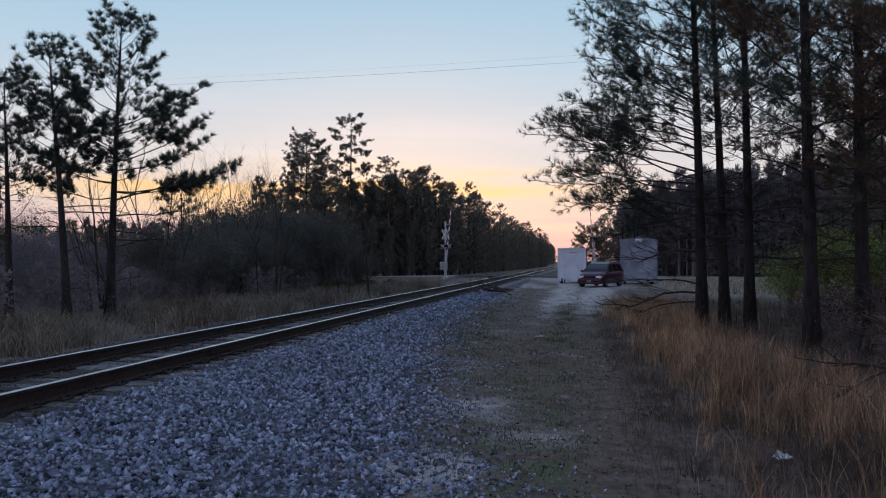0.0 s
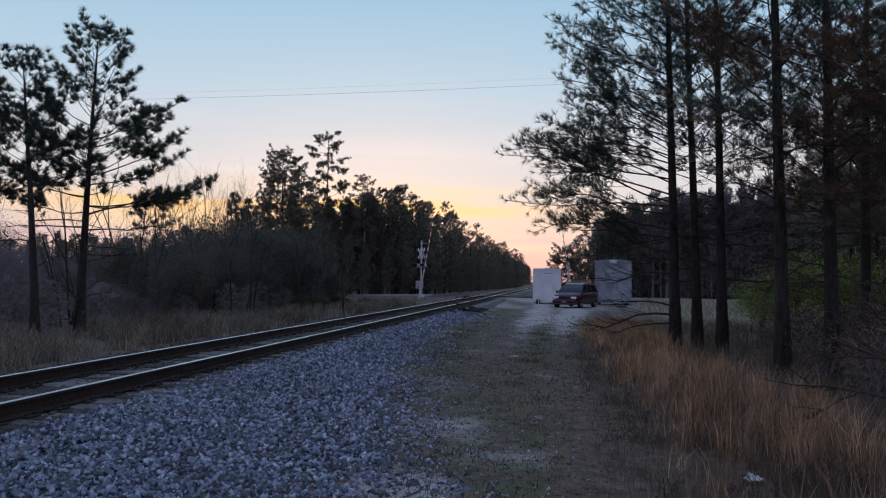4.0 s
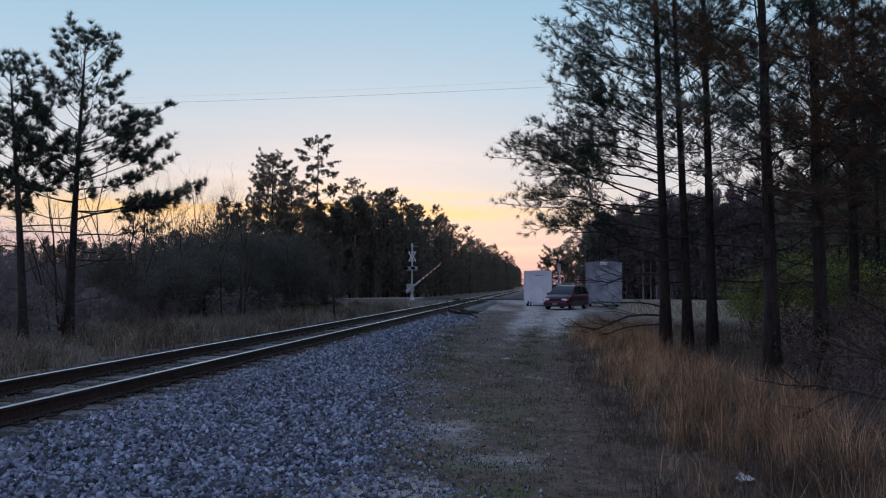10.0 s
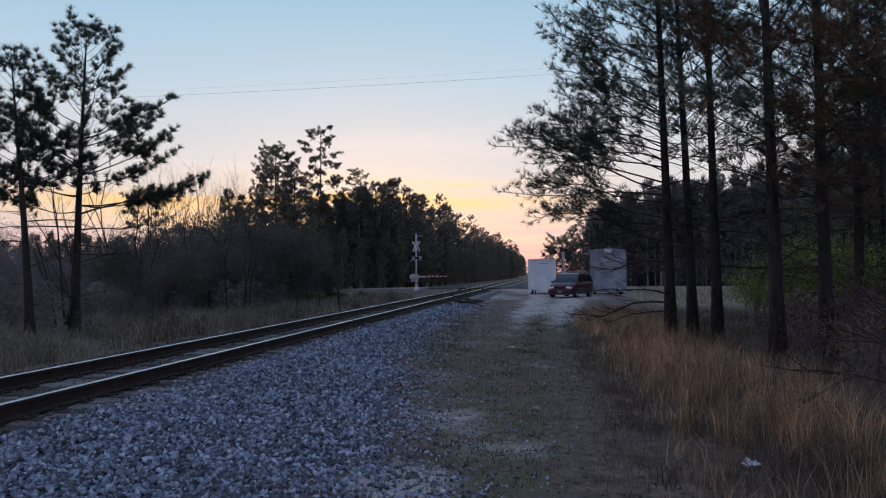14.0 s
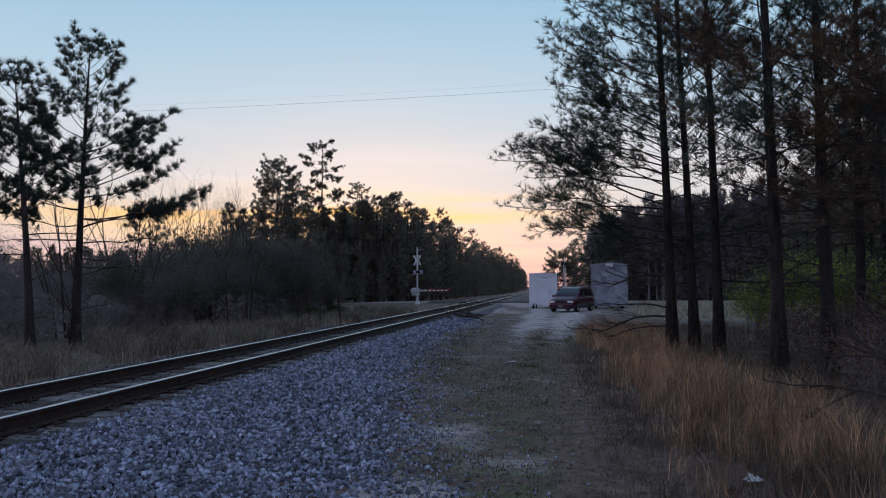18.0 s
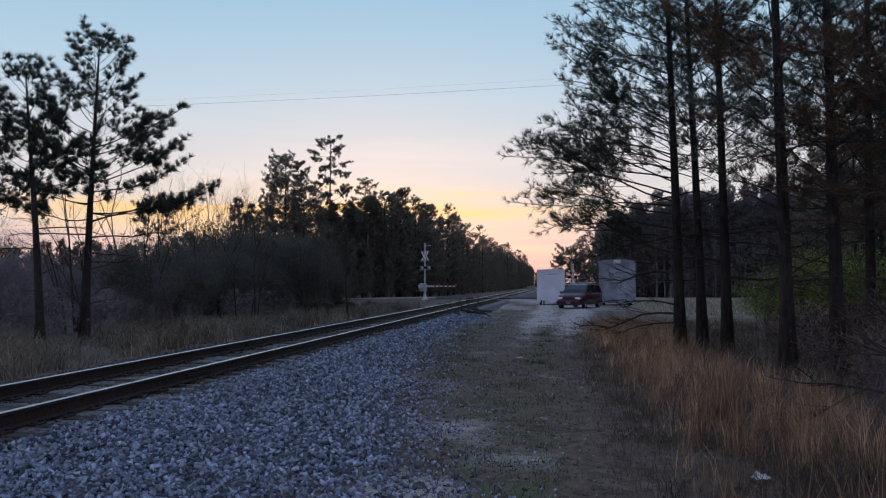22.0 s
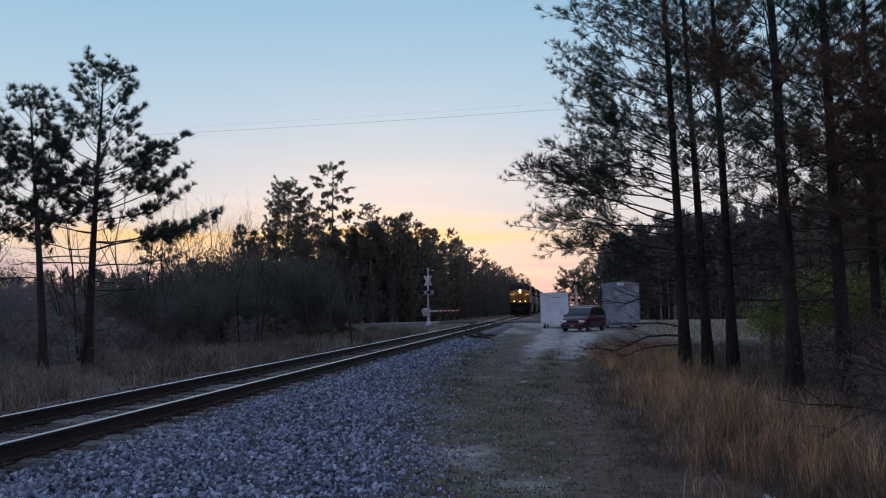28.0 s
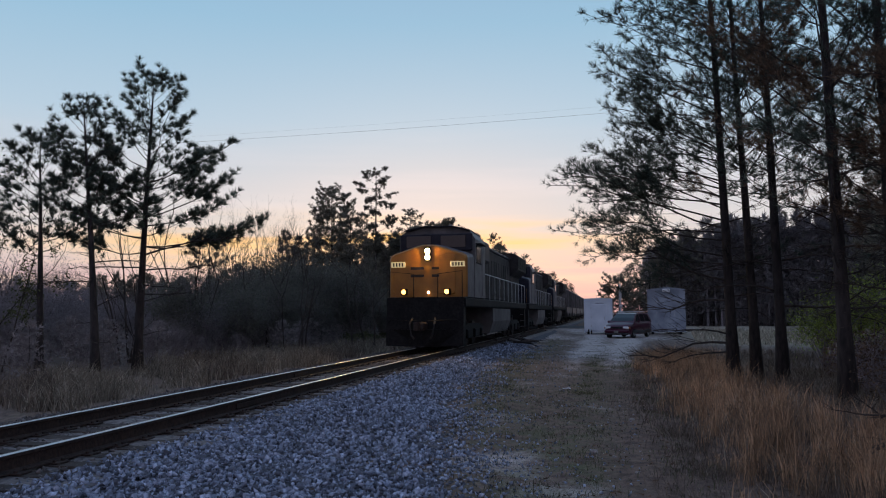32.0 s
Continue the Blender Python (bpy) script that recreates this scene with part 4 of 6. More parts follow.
# the wood along the far side of the track: its edge tree by tree, the rest joined
for k in range(64):
    y = 86 + 190 * (k / 64) ** 1.35 + rng.uniform(-1, 1)
    put(BUSHY[k % 4], wood_edge(y) - rng.uniform(0, 2.2), y, interp(y, ((80, 1.08), (110, 1.05), (150, 0.97), (200, 0.93), (300, 0.88))) * rng.uniform(0.88, 1.03))
far_wood("trackside_wood", "dark pine wood along the far side of the track", [(wood_edge(y) - 1.6 - rng.random() ** 1.3 * 20, y, interp(y, ((80, 11.5), (110, 11.8), (200, 10.4), (400, 9.6))) * rng.uniform(0.84, 1.0)) for y in 84 + 300 * (np.arange(190) / 190) ** 1.4],
         0.04, 2.3, 150, 0.60, 11, 301)
far_wood("trackside_brush", "dark brush at the foot of the trackside wood", [(wood_edge(y) + 0.6 - rng.random() * 3.0, y, rng.uniform(2.6, 6.0)) for y in 80 + 150 * (np.arange(170) / 170) ** 1.3], 0.0, 2.6, 120, 0.48, 9, 307)
far_wood("thicket_wood", "low dark pines behind the trackside scrub", [(x, rng.uniform(70, 90), rng.uniform(4.6, 7.2) * interp(x, ((-62, 0.88), (-46, 0.9), (-36, 1.0)))) for x in rng.uniform(-66, -21.5, 130)], 0.03, 2.3, 110, 0.75, 8, 302)
# beyond the field on this side
for k in range(26):
    x = 5.2 + 24 * (k / 26)
    put(TALL[k % 3], x + rng.uniform(-0.6, 0.6), 91 + rng.uniform(0, 4) + max(0, 8 - x), rng.uniform(0.8, 1.05) * interp(x, ((4, 0.72), (8, 0.92), (14, 1.0), (22, 1.06), (32, 1.2))))
far_wood("field_wood", "dark pine wood beyond the field", [(x, 94 + rng.uniform(0, 30) + max(0, 9 - x) * 2, rng.uniform(8.5, 12.0) * interp(x, ((4, 0.78), (8, 1.0), (14, 1.1), (22, 1.14), (32, 1.25)))) for x in 5.4 + 66 * (np.arange(260) / 260) ** 1.15],
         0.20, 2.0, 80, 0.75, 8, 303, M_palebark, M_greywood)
# its front: tall pale trunks, crowns high up
far_wood("field_wood_edge", "pale bare trunks along the edge of the wood beyond the field", [(x + rng.uniform(-0.4, 0.4), 90.5 + rng.uniform(0, 4) + max(0, 10 - x) * 1.5, rng.uniform(9.0, 12.0) * interp(x, ((4, 0.78), (8, 1.0), (14, 1.1), (22, 1.14), (32, 1.25)))) for x in 6.2 + 34 * np.arange(95) / 95],
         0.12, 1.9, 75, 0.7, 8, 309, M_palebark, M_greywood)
far_wood("field_wood_understory", "dark understory of the wood beyond the field", [(6.6 + 62 * (k / 330) ** 1.2, 93.5 + rng.uniform(0, 16), rng.uniform(3.5, 8.0)) for k in range(330)], 0.0, 3.6, 55, 1.0, 7, 304, leaves=M_greywood)
# made-up brush row in front of the trunks, catching skylight over the dark gaps
far_wood("field_edge_brush", "pale grey brush added to lighten the dark gaps along the wood beyond the field", [(6.4 + 36 * (k / 110), 89.5 + rng.uniform(0, 3.5) + max(0, 3 - 0.1 * k), rng.uniform(3.0, 7.5)) for k in range(110)], 0.0, 2.4, 90, 0.5, 9, 310, M_palebark, M_greywood)
for x, y, s in ((2.6, 104, 0.62), (3.6, 99, 0.66), (4.6, 101, 0.72), (5.6, 97, 0.76), (3.1, 108, 0.7), (6.6, 98, 0.8)):
    put(BUSHY[int(x * 3) % 4], x, y, s)
# the wood on this side, from near to far
for k in range(34):
    y = rng.uniform(21, 74)
    put(TALL[k % 3], max(8.2, 0.27 * y + 1.6) + rng.random() ** 1.5 * 14, y, rng.uniform(0.85, 1.15))
for k in range(36):
    y = rng.uniform(20, 64)
    put(BUSHY[k % 4], max(9.0, 0.30 * y + 2.6) + rng.random() * 9, y, rng.uniform(0.75, 1.1))
far_wood("near_wood", "dense dark pine wood beside the broomsedge", [(max(12.5, 0.36 * y + 6.5) + rng.random() ** 1.2 * 26, y, rng.uniform(9.5, 14.0)) for y in rng.uniform(10, 88, 170)], 0.06, 2.3, 120, 0.75, 8, 305)
# behind
far_wood("rear_wood", "pine wood behind the path", [(math.sin(a) * d, math.cos(a) * d, rng.uniform(7, 10)) for a, d in zip(rng.uniform(1.75, 4.3, 150), rng.uniform(90, 170, 150)) if abs(math.sin(a) * d - TRACK_X) > 9], 0.2, 2.2, 50, 1.0, 7, 306)

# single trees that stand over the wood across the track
far = dict(needle=0.30, blade=0.032, burst=26, gap=0.20, tuft_gap=0.2, plume=0.75, twig=0.34, thin=0.7, kink=0.045, needles=M_needle_hazed, split=False, taper_top=0.35)
make_pine("very tall pine with layered crown above the wood", stand(-26.2, 85), 18.8, 0.2, 61, 0.46, 2.7, 38, dead=6, up=0.05, **dict(far, gap=0.13, burst=30, taper_top=0.30, bare_inner=0.4, droop=0.12))
make_pine("broad dark pine above the wood", stand(-27.8, 75), 14.6, 0.2, 62, 0.18, 3.4, 96, **dict(far, gap=0.15))
make_pine("dark bushy pine beside the taller one", stand(-25.2, 73), 12.0, 0.2, 66, 0.12, 3.0, 70, **far)
make_pine("slender pine above the wood's edge", stand(-23.4, 90), 14.4, 0.17, 63, 0.35, 2.3, 44, up=0.1, **dict(far, gap=0.14))
make_pine("pine with flat layered limbs at the wood's edge", stand(-20.4, 95), 13.4, 0.17, 64, 0.4, 2.2, 40, up=0.1, **dict(far, gap=0.14))
make_pine("pine standing over the leafless saplings", stand(-34.5, 62), 8.8, 0.15, 65, 0.42, 2.4, 24, **far)
for k, (x, y, h) in enumerate(((-18.6, 88, 12.6), (-17.6, 92, 12.3), (-19.6, 84, 11.8))):
    make_pine("dense pine at the corner of the trackside wood", stand(x, y), h, 0.16, 67 + k, 0.05, 2.3, 56, needle=0.38, blade=0.05, burst=13, gap=0.34, tuft_gap=0.3, needles=M_needle_hazed, split=False, taper_top=0.6)

make_pine("small bushy pine behind the equipment houses", stand(1.1, 84.0), 5.0, 0.12, 71, 0.1, 2.7, 60, **far)

bare = [make_bare("leafless slender saplings against the sunset", stand(-35.0 + 2.4 * k, 65 + k), 10.2 - k * 0.5, 70 + k, 7, spread=1.0, straight=True) for k in range(3)]
for k in range(14):
    put(bare[k % 3], -39.5 + 0.95 * k + rng.normal(0, 0.4), 66 + rng.uniform(-2, 6), rng.uniform(0.75, 1.0))
near_bare = [make_bare("leafless hardwood tangled in the trackside scrub", stand(-17.2 + 3.3 * k, 30 + 2 * k), 5.8 - 0.5 * k, 80 + k, 4, spread=0.5) for k in range(3)]
for k in range(15):
    x, y = rng.uniform(-30, -13.5), rng.uniform(24, 44)
    put(near_bare[k % 3], min(x, -0.35 * y - 4.5), y, rng.uniform(0.7, 1.05))
make_bare("sapling with fresh small leaves", stand(-19.2, 20.6), 5.6, 90, 5, "leafy_sapling", "tree", 0.5, 9, leaf_mat("sapling_leaves", (0.05, 0.06, 0.02), (0.12, 0.13, 0.05)), 0.09)

# scrub across the track
scrub = [make_shrub("dark tangled trackside scrub", stand(-17 - 3 * k, 32 + 4 * k), 2.6 + 0.5 * k, 3.4, 100 + k, 2100, 0.068, stems=30) for k in range(4)]
for k in range(76):
    y = 19 + 49 * rng.random()
    edge = interp(y, ((19, -14.5), (30, -13.4), (40, -13.5), (50, -15.2), (60, -17.4), (68, -19.5)))
    put(scrub[k % 4], edge - 1.6 - rng.random() ** 1.2 * 14, y, rng.uniform(0.7, 1.15) * interp(y, ((19, 0.70), (30, 0.75), (45, 1.0))))
for k in range(26):
    y = rng.uniform(24, 44)
    put(scrub[k % 4], -rng.uniform(0.66, 0.90) * y - 4.0, y, rng.uniform(0.85, 1.2))
for k in range(20):
    put(scrub[k % 4], rng.uniform(-48, -26), rng.uniform(40, 70), rng.uniform(0.9, 1.4))
far_wood("scrub_floor", "dark low growth under the trackside scrub", [(float(interp(y, ((19, -14.5), (30, -13.4), (40, -13.5), (50, -15.2), (60, -17.4), (68, -19.5)))) - 0.8 - rng.random() ** 1.3 * 15, y, rng.uniform(0.9, 1.8)) for y in rng.uniform(17, 66, 200)],
         0.0, 7.5, 120, 1.0, 8, 308, leaves=M_thicket)
evergreen = make_shrub("rounded dark green bush at the scrub's edge", stand(-15.6, 46.5), 4.3, 4.6, 140, 6600, 0.115, M_darkgreen, "evergreen_bush", 44)
for x, y, k in ((-17.4, 29.0, 0.72), (-15.9, 31.5, 0.62), (-17.8, 33.5, 0.85), (-16.0, 35.2, 0.70), (-18.4, 37.0, 0.95), (-15.8, 38.8, 0.72), (-17.6, 40.6, 0.95), (-15.9, 42.8, 0.85), (-18.4, 44.6, 1.1), (-17.8, 49.5, 1.1), (-19.8, 41.5, 1.1), (-20.6, 47.5, 1.2), (-19.0, 53.5, 1.15), (-21.8, 55.0, 1.25)):
    put(evergreen, x, y, k)
make_shrub("low dark green bush at the foot of the scrub", stand(-14.4, 48.5), 2.4, 2.8, 141, 4000, 0.09, M_darkgreen, "evergreen_bush", 30)
weedbush = [make_shrub("low green weeds beside the gravel", stand(-13.0 - k, 46 + 2 * k), 0.7, 1.6, 110 + k, 900, 0.09, M_grass, "weed_clump") for k in range(2)]
for k in range(7):
    put(weedbush[k % 2], rng.uniform(-15.5, -12.2), rng.uniform(42, 52), rng.uniform(0.7, 1.2))

# green shrubs and undergrowth on this side
greens = [make_shrub("shrub with fresh yellow-green leaves under the pines", stand(7.6 + 0.9 * k, 21.5 + k), 2.5 - 0.3 * k, 2.9, 120 + k, 2600, 0.075, M_green, "leafy_shrub", 22) for k in range(2)]
for x, y, s in ((5.75, 22.8, 0.8), (6.6, 22.6, 0.95), (9.6, 20.0, 1.1), (8.2, 18.4, 0.9), (10.6, 22.0, 1.2)):
    put(greens[0], x, y, s)
under = [make_shrub("dark leafless undergrowth between the pines", stand(5.8 + k, 17.2 - 0.6 * k), 1.3, 2.0, 130 + k, 250, 0.07, M_brown, "undergrowth", 26) for k in range(2)]
for x, y, s in ((5.2, 13.2, 0.9), (6.6, 14.0, 1.1), (7.6, 16.2, 1.2), (4.9, 16.6, 0.9), (8.4, 14.6, 1.2), (6.2, 12.0, 0.8), (9.5, 17.2, 1.4), (6.0, 19.4, 1.0), (4.4, 11.6, 0.7), (5.4, 11.0, 0.8), (7.4, 12.6, 1.0), (4.6, 14.2, 0.7), (5.7, 9.4, 0.6), (7.0, 15.0, 1.3), (8.0, 13.6, 1.3), (9.0, 16.0, 1.5), (6.8, 17.4, 1.3), (8.6, 18.6, 1.5), (10.2, 16.4, 1.6), (5.6, 14.8, 0.9), (6.4, 10.4, 0.8), (5.0, 17.8, 0.8)):
    put(under[int(x * 7) % 2], x, y, s)


# ---- grass ----
def make_grass(name, label, material, x, y, h, wid, bend=0.35, r=None):
    r = r or rng
    n = len(x)
    z = ground_z(x, y) - 0.01
    b = np.stack([x, y, z], -1)
    a = r.uniform(0, 6.283, n)
    d = np.stack([np.cos(a), np.sin(a), 0 * a], -1)
    ln = h * bend * r.uniform(0.2, 1.3, n)
    m = b + d * (ln * 0.3)[:, None] + np.stack([0 * h, 0 * h, h * 0.6], -1)
    t = b + d * ln[:, None] + np.stack([0 * h, 0 * h, h], -1)
    a2 = r.uniform(0, 6.283, n)
    s = np.stack([np.cos(a2), np.sin(a2), 0 * a], -1) * (wid / 2)[:, None]
    V = np.stack([b - s, b + s, m - s * 0.8, m + s * 0.8, t], 1).reshape(-1, 3)
    k = 5 * np.arange(n)[:, None]
    F = np.concatenate([k + np.array([0, 1, 3]), k + np.array([0, 3, 2]), k + np.array([2, 3, 4])], 0)
    me = bpy.data.meshes.new(name)
    me.vertices.add(len(V))
    me.vertices.foreach_set("co", V.reshape(-1).astype(np.float32))
    me.loops.add(len(F) * 3)
    me.loops.foreach_set("vertex_index", F.reshape(-1).astype(np.int32))
    me.polygons.add(len(F))
    me.polygons.foreach_set("loop_start", np.arange(0, len(F) * 3, 3, dtype=np.int32))
    me.update(calc_edges=True)
    me.materials.append(material)
    return tagged(new(name, me), label, "grass", "", "stuff")


def clumped(n, x0, x1, y0, y1, clumps, sigma):
    cx, cy = rng.uniform(x0, x1, clumps), rng.uniform(y0, y1, clumps)
    k = rng.integers(0, clumps, n)
    hgt = rng.uniform(0.35, 1.45, clumps)
    return cx[k] + rng.normal(0, sigma, n), cy[k] + rng.normal(0, sigma, n), hgt[k]


def sedge_field():
    X, Y, Hh, W = [], [], [], []
    for y0, y1, x1, n, clumps, w in ((3.2, 8, 6.0, 13000, 240, 0.0055), (8, 14, 8.0, 17000, 360, 0.006), (14, 24, 11.0, 15000, 420, 0.009), (24, 33, 7.0, 7000, 260, 0.014)):
        x, y, h = clumped(n, 0.2, x1, y0, y1, clumps, 0.16)
        d = x - interp(y, SEDGE)
        keep = d > rng.normal(0.05, 0.2, n)
        x, y, h, d = x[keep], y[keep], h[keep], d[keep]
        X.append(x), Y.append(y)
        Hh.append(0.30 * h * np.clip(0.22 + d / 1.3, 0.2, 1) * rng.uniform(0.4, 1.15, len(x)))
        W.append(np.full(len(x), w))
    make_grass("matted_grass", "low matted dead grass under the broomsedge", M_matted, np.concatenate(X), np.concatenate(Y), np.concatenate(Hh), np.concatenate(W), 0.9)
    # plumes stand in loose patches of tufts
    n, patches, tufts = 25000, 110, 1100
    py = 3.6 + 25 * rng.random(patches) ** 0.9
    px = interp(py, SEDGE) + 0.3 + 4.6 * rng.random(patches) ** 1.4
    tall = rng.uniform(0.65, 1.2, patches)
    q = rng.integers(0, patches, tufts)
    tx, ty = px[q] + rng.normal(0, 0.42, tufts), py[q] + rng.normal(0, 0.6, tufts)
    th = tall[q] * rng.uniform(0.7, 1.15, tufts)
    k = rng.integers(0, tufts, n)
    x, y = tx[k] + rng.normal(0, 0.055, n), ty[k] + rng.normal(0, 0.055, n)
    d = x - interp(y, SEDGE)
    keep = (d > rng.normal(0.15, 0.15, n)) & (y > 3.2) & (d < interp(y, ((3, 6), (7, 5), (10, 2.6), (14, 2.0), (22, 2.4), (40, 4))) + rng.normal(0, 0.25, n))
    x, y, d, h = x[keep], y[keep], d[keep], th[k][keep]
    h = np.interp(y, [3, 8, 14, 30], [0.60, 0.70, 0.60, 0.48]) * h * np.clip(0.4 + d / 1.2, 0.35, 1) * rng.uniform(0.55, 1.1, len(x))
    make_grass("broomsedge", "tall rust-brown dry broomsedge beside the path", M_sedge, x, y, h, 0.0045 + 0.00022 * y, 0.46)
    # bent and broken stalks among them
    k = rng.integers(0, tufts, 5000)
    x, y = tx[k] + rng.normal(0, 0.16, 5000), ty[k] + rng.normal(0, 0.16, 5000)
    d = x - interp(y, SEDGE)
    keep = (d > rng.normal(0.0, 0.2, 5000)) & (y > 3.2) & (d < 5)
    x, y, h = x[keep], y[keep], th[k][keep]
    make_grass("broken_stalks", "bent and broken dry stalks among the broomsedge", M_straw, x, y, 0.42 * h * rng.uniform(0.3, 1.4, len(x)), 0.0035 + 0.0002 * y, 1.3)


sedge_field()


def brush_margin():
    n = 16000
    x, y, h = clumped(n, -0.2, 5.5, 3.2, 20, 700, 0.15)
    d = x - interp(y, SEDGE)
    keep = (d > rng.normal(-0.40, 0.15, n)) & (rng.random(n) < np.clip(1.3 - d / 2.2, 0.15, 1))
    x, y, h = x[keep], y[keep], h[keep]
    make_grass("dead_undergrowth", "low dark dead weeds between path and broomsedge", M_matted, x, y, 0.20 * h * rng.uniform(0.4, 1.2, len(x)), np.full(len(x), 0.007), 0.9)


brush_margin()


def left_grass():
    n = 62000
    x, y, h = clumped(n, -15.8, -9.4, 12, 54, 420, 0.26)
    edge = interp(y, ((12, -15.5), (40, -13.8), (52, -13.0)))
    keep = (x < -9.3) & (x > edge)
    keep &= np.sin(x * 1.3 + 1.2 * np.sin(y * 0.5)) * np.sin(y * 0.55 + x * 0.4) > rng.uniform(-1.4, 0.1, n)
    x, y, h = x[keep], y[keep], h[keep]
    k = np.sin(x * 0.9 + y * 0.7) + rng.normal(0, 0.6, len(x)) > -0.6
    for sel, m, nm, lb in ((k, M_straw, "bleached_grass", "bleached dead grass along the far side of the track"), (~k, M_matted, "brown_grass", "brown matted grass along the far side of the track")):
        make_grass(nm, lb, m, x[sel], y[sel], 0.5 * h[sel] * rng.uniform(0.4, 1.2, sel.sum()), np.full(sel.sum(), 0.014), 0.9)


left_grass()


def field_grass():
    n = 16000
    x, y, h = clumped(n, 3.5, 30, 40, 66, 900, 0.45)
    keep = (x > interp(y, SEDGE) + 0.8) & (x > 0.09 * y + 0.6) & (x < 0.4 * y + 6)
    x, y, h = x[keep], y[keep], h[keep]
    make_grass("field_grass", "pale dry grass of the field before the wood", M_fieldgrass, x, y, 0.36 * h * rng.uniform(0.4, 1.2, len(x)), np.full(len(x), 0.045), 0.8)


field_grass()


def path_weeds():
    n = 90000
    x, y, h = clumped(n, -4.2, 1.4, 3.6, 54, 2200, 0.17)
    toe, e = interp(y, TOE), interp(y, SEDGE)
    mid = 0.2 + np.exp(-(((x + 0.45) / 0.4) ** 2)) + 1.0 * np.exp(-(((x - toe - 0.6) / 0.7) ** 2)) + 0.8 * np.exp(-(((x - e + 0.1) / 0.25) ** 2))
    keep = (x > toe - 0.35) & (x < e + 0.3) & (rng.random(n) < mid * np.interp(y, [8, 24, 36, 50], [1, 0.6, 0.12, 0.03]))
    x, y, h = x[keep], y[keep], h[keep]
    k = rng.random(len(x)) < 0.8
    for sel, m, nm, lb in ((k, M_grass, "low_weeds", "short green weeds on the path"), (~k, M_straw, "dry_stubble", "short dry grass stubble on the path")):
        make_grass(nm, lb, m, x[sel], y[sel], 0.06 * h[sel] * rng.uniform(0.4, 1.3, sel.sum()), 0.004 + 0.0003 * y[sel], 0.9)


path_weeds()


def leaf_litter():
    n = 1800
    y = 3.6 + 12 * rng.random(n) ** 1.3
    x = interp(y, TOE) + 0.2 + rng.random(n) * (interp(y, SEDGE) - interp(y, TOE) + 1.2)
    c = np.stack([x, y, ground_z(x, y) + 0.012], -1)
    d = np.stack([rng.normal(size=n), rng.normal(size=n), 0.12 * rng.normal(size=n)], -1)
    g = Geo().tris(blades(c, d, 0.055, 0.02, 1, 0.15))
    tagged(part("leaf_litter", g, M_litterleaf), "brown dead leaves and needles strewn over the path", "leaf litter", "", "stuff")


leaf_litter()


# ---- equipment houses and the van ----
def make_hut(label, x, y, w, d, h, paint, turn, gable, vent):
    hut = thing("equipment_house", label, "utility cabinet", at=stand(x, y, turn))
    part("body", Geo().box((0, 0, h / 2 + 0.08), (w, d, h - 0.16), 0.03), paint, hut)
    if gable:
        roof = Geo().prism([(-w / 2 - 0.06, h - 0.06), (w / 2 + 0.06, h - 0.06), (w / 2 + 0.06, h + 0.02), (0, h + 0.20), (-w / 2 - 0.06, h + 0.02)], -d / 2 - 0.08, d / 2 + 0.08, 1)
    else:
        roof = Geo().prism([(-w / 2 - 0.05, h - 0.05), (w / 2 + 0.05, h - 0.05), (w / 2 + 0.05, h + 0.03), (0, h + 0.07), (-w / 2 - 0.05, h + 0.03)], -d / 2 - 0.06, d / 2 + 0.06, 1)
    part("roof", roof, paint, hut)
    door = part("door", Geo().box((0.02 * w, -d / 2 - 0.012, h * 0.47), (w * 0.56, 0.03, h * 0.74), 0.01), paint, hut)
    part("handle", Geo().box((w * 0.22, -d / 2 - 0.05, h * 0.45), (0.04, 0.05, 0.22), 0.01), M_galv, door)
    for k in range(3):
        part("hinge", Geo().cyl((-w * 0.265, -d / 2 - 0.03, h * (0.2 + 0.25 * k)), (-w * 0.265, -d / 2 - 0.03, h * (0.2 + 0.25 * k) + 0.16), 0.018, n=8), M_galv, door)
    for sx in (-1, 1):
        part("corner_post", Geo().box((sx * (w / 2 + 0.015), -d / 2 - 0.015, h / 2 + 0.05), (0.06, 0.06, h - 0.12), 0.012), paint, hut)
        part("skid", Geo().box((sx * w * 0.38, 0, 0.04), (0.16, d * 0.96, 0.28), 0.02), M_black, hut)
    if vent:
        v = part("vent_hood", Geo().prism([(-d / 2, h - 0.12), (-d / 2 - 0.22, h - 0.16), (-d / 2 - 0.20, h + 0.02), (-d / 2, h + 0.10)], -0.26, 0.26, 0), M_white, hut, "white vent hood under the gable")
        for k in range(3):
            part("slat", Geo().box((0, -d / 2 - 0.215, h - 0.12 + 0.05 * k), (0.46, 0.02, 0.02), 0.004), M_galv, v)
    else:
        for k in range(3):
            part("lettering_bar", Geo().box((0.10 - 0.06 * k, -d / 2 - 0.006, h - 0.32 - 0.17 * k), (0.62 - 0.12 * k, 0.014, 0.06)), M_boxgrey, hut, "faded grey line of lettering")
        part("conduit", Geo().cyl((-w * 0.36, -d / 2 - 0.05, -0.1), (-w * 0.36, -d / 2 - 0.05, 0.35), 0.05, n=10), M_black, hut)
        part("conduit", Geo().cyl((-w * 0.26, -d / 2 - 0.05, -0.1), (-w * 0.26, -d / 2 - 0.05, 0.28), 0.045, n=10), M_black, hut)
    return hut


make_hut("white steel railway equipment house with faded lettering", -0.79, 60.1, 2.02, 2.2, 2.62, M_boxwhite, 1.0, False, False)
make_hut("grey steel railway equipment house with a low gable roof", 4.18, 60.0, 2.58, 3.0, 3.25, M_boxgrey, -2.0, True, True)


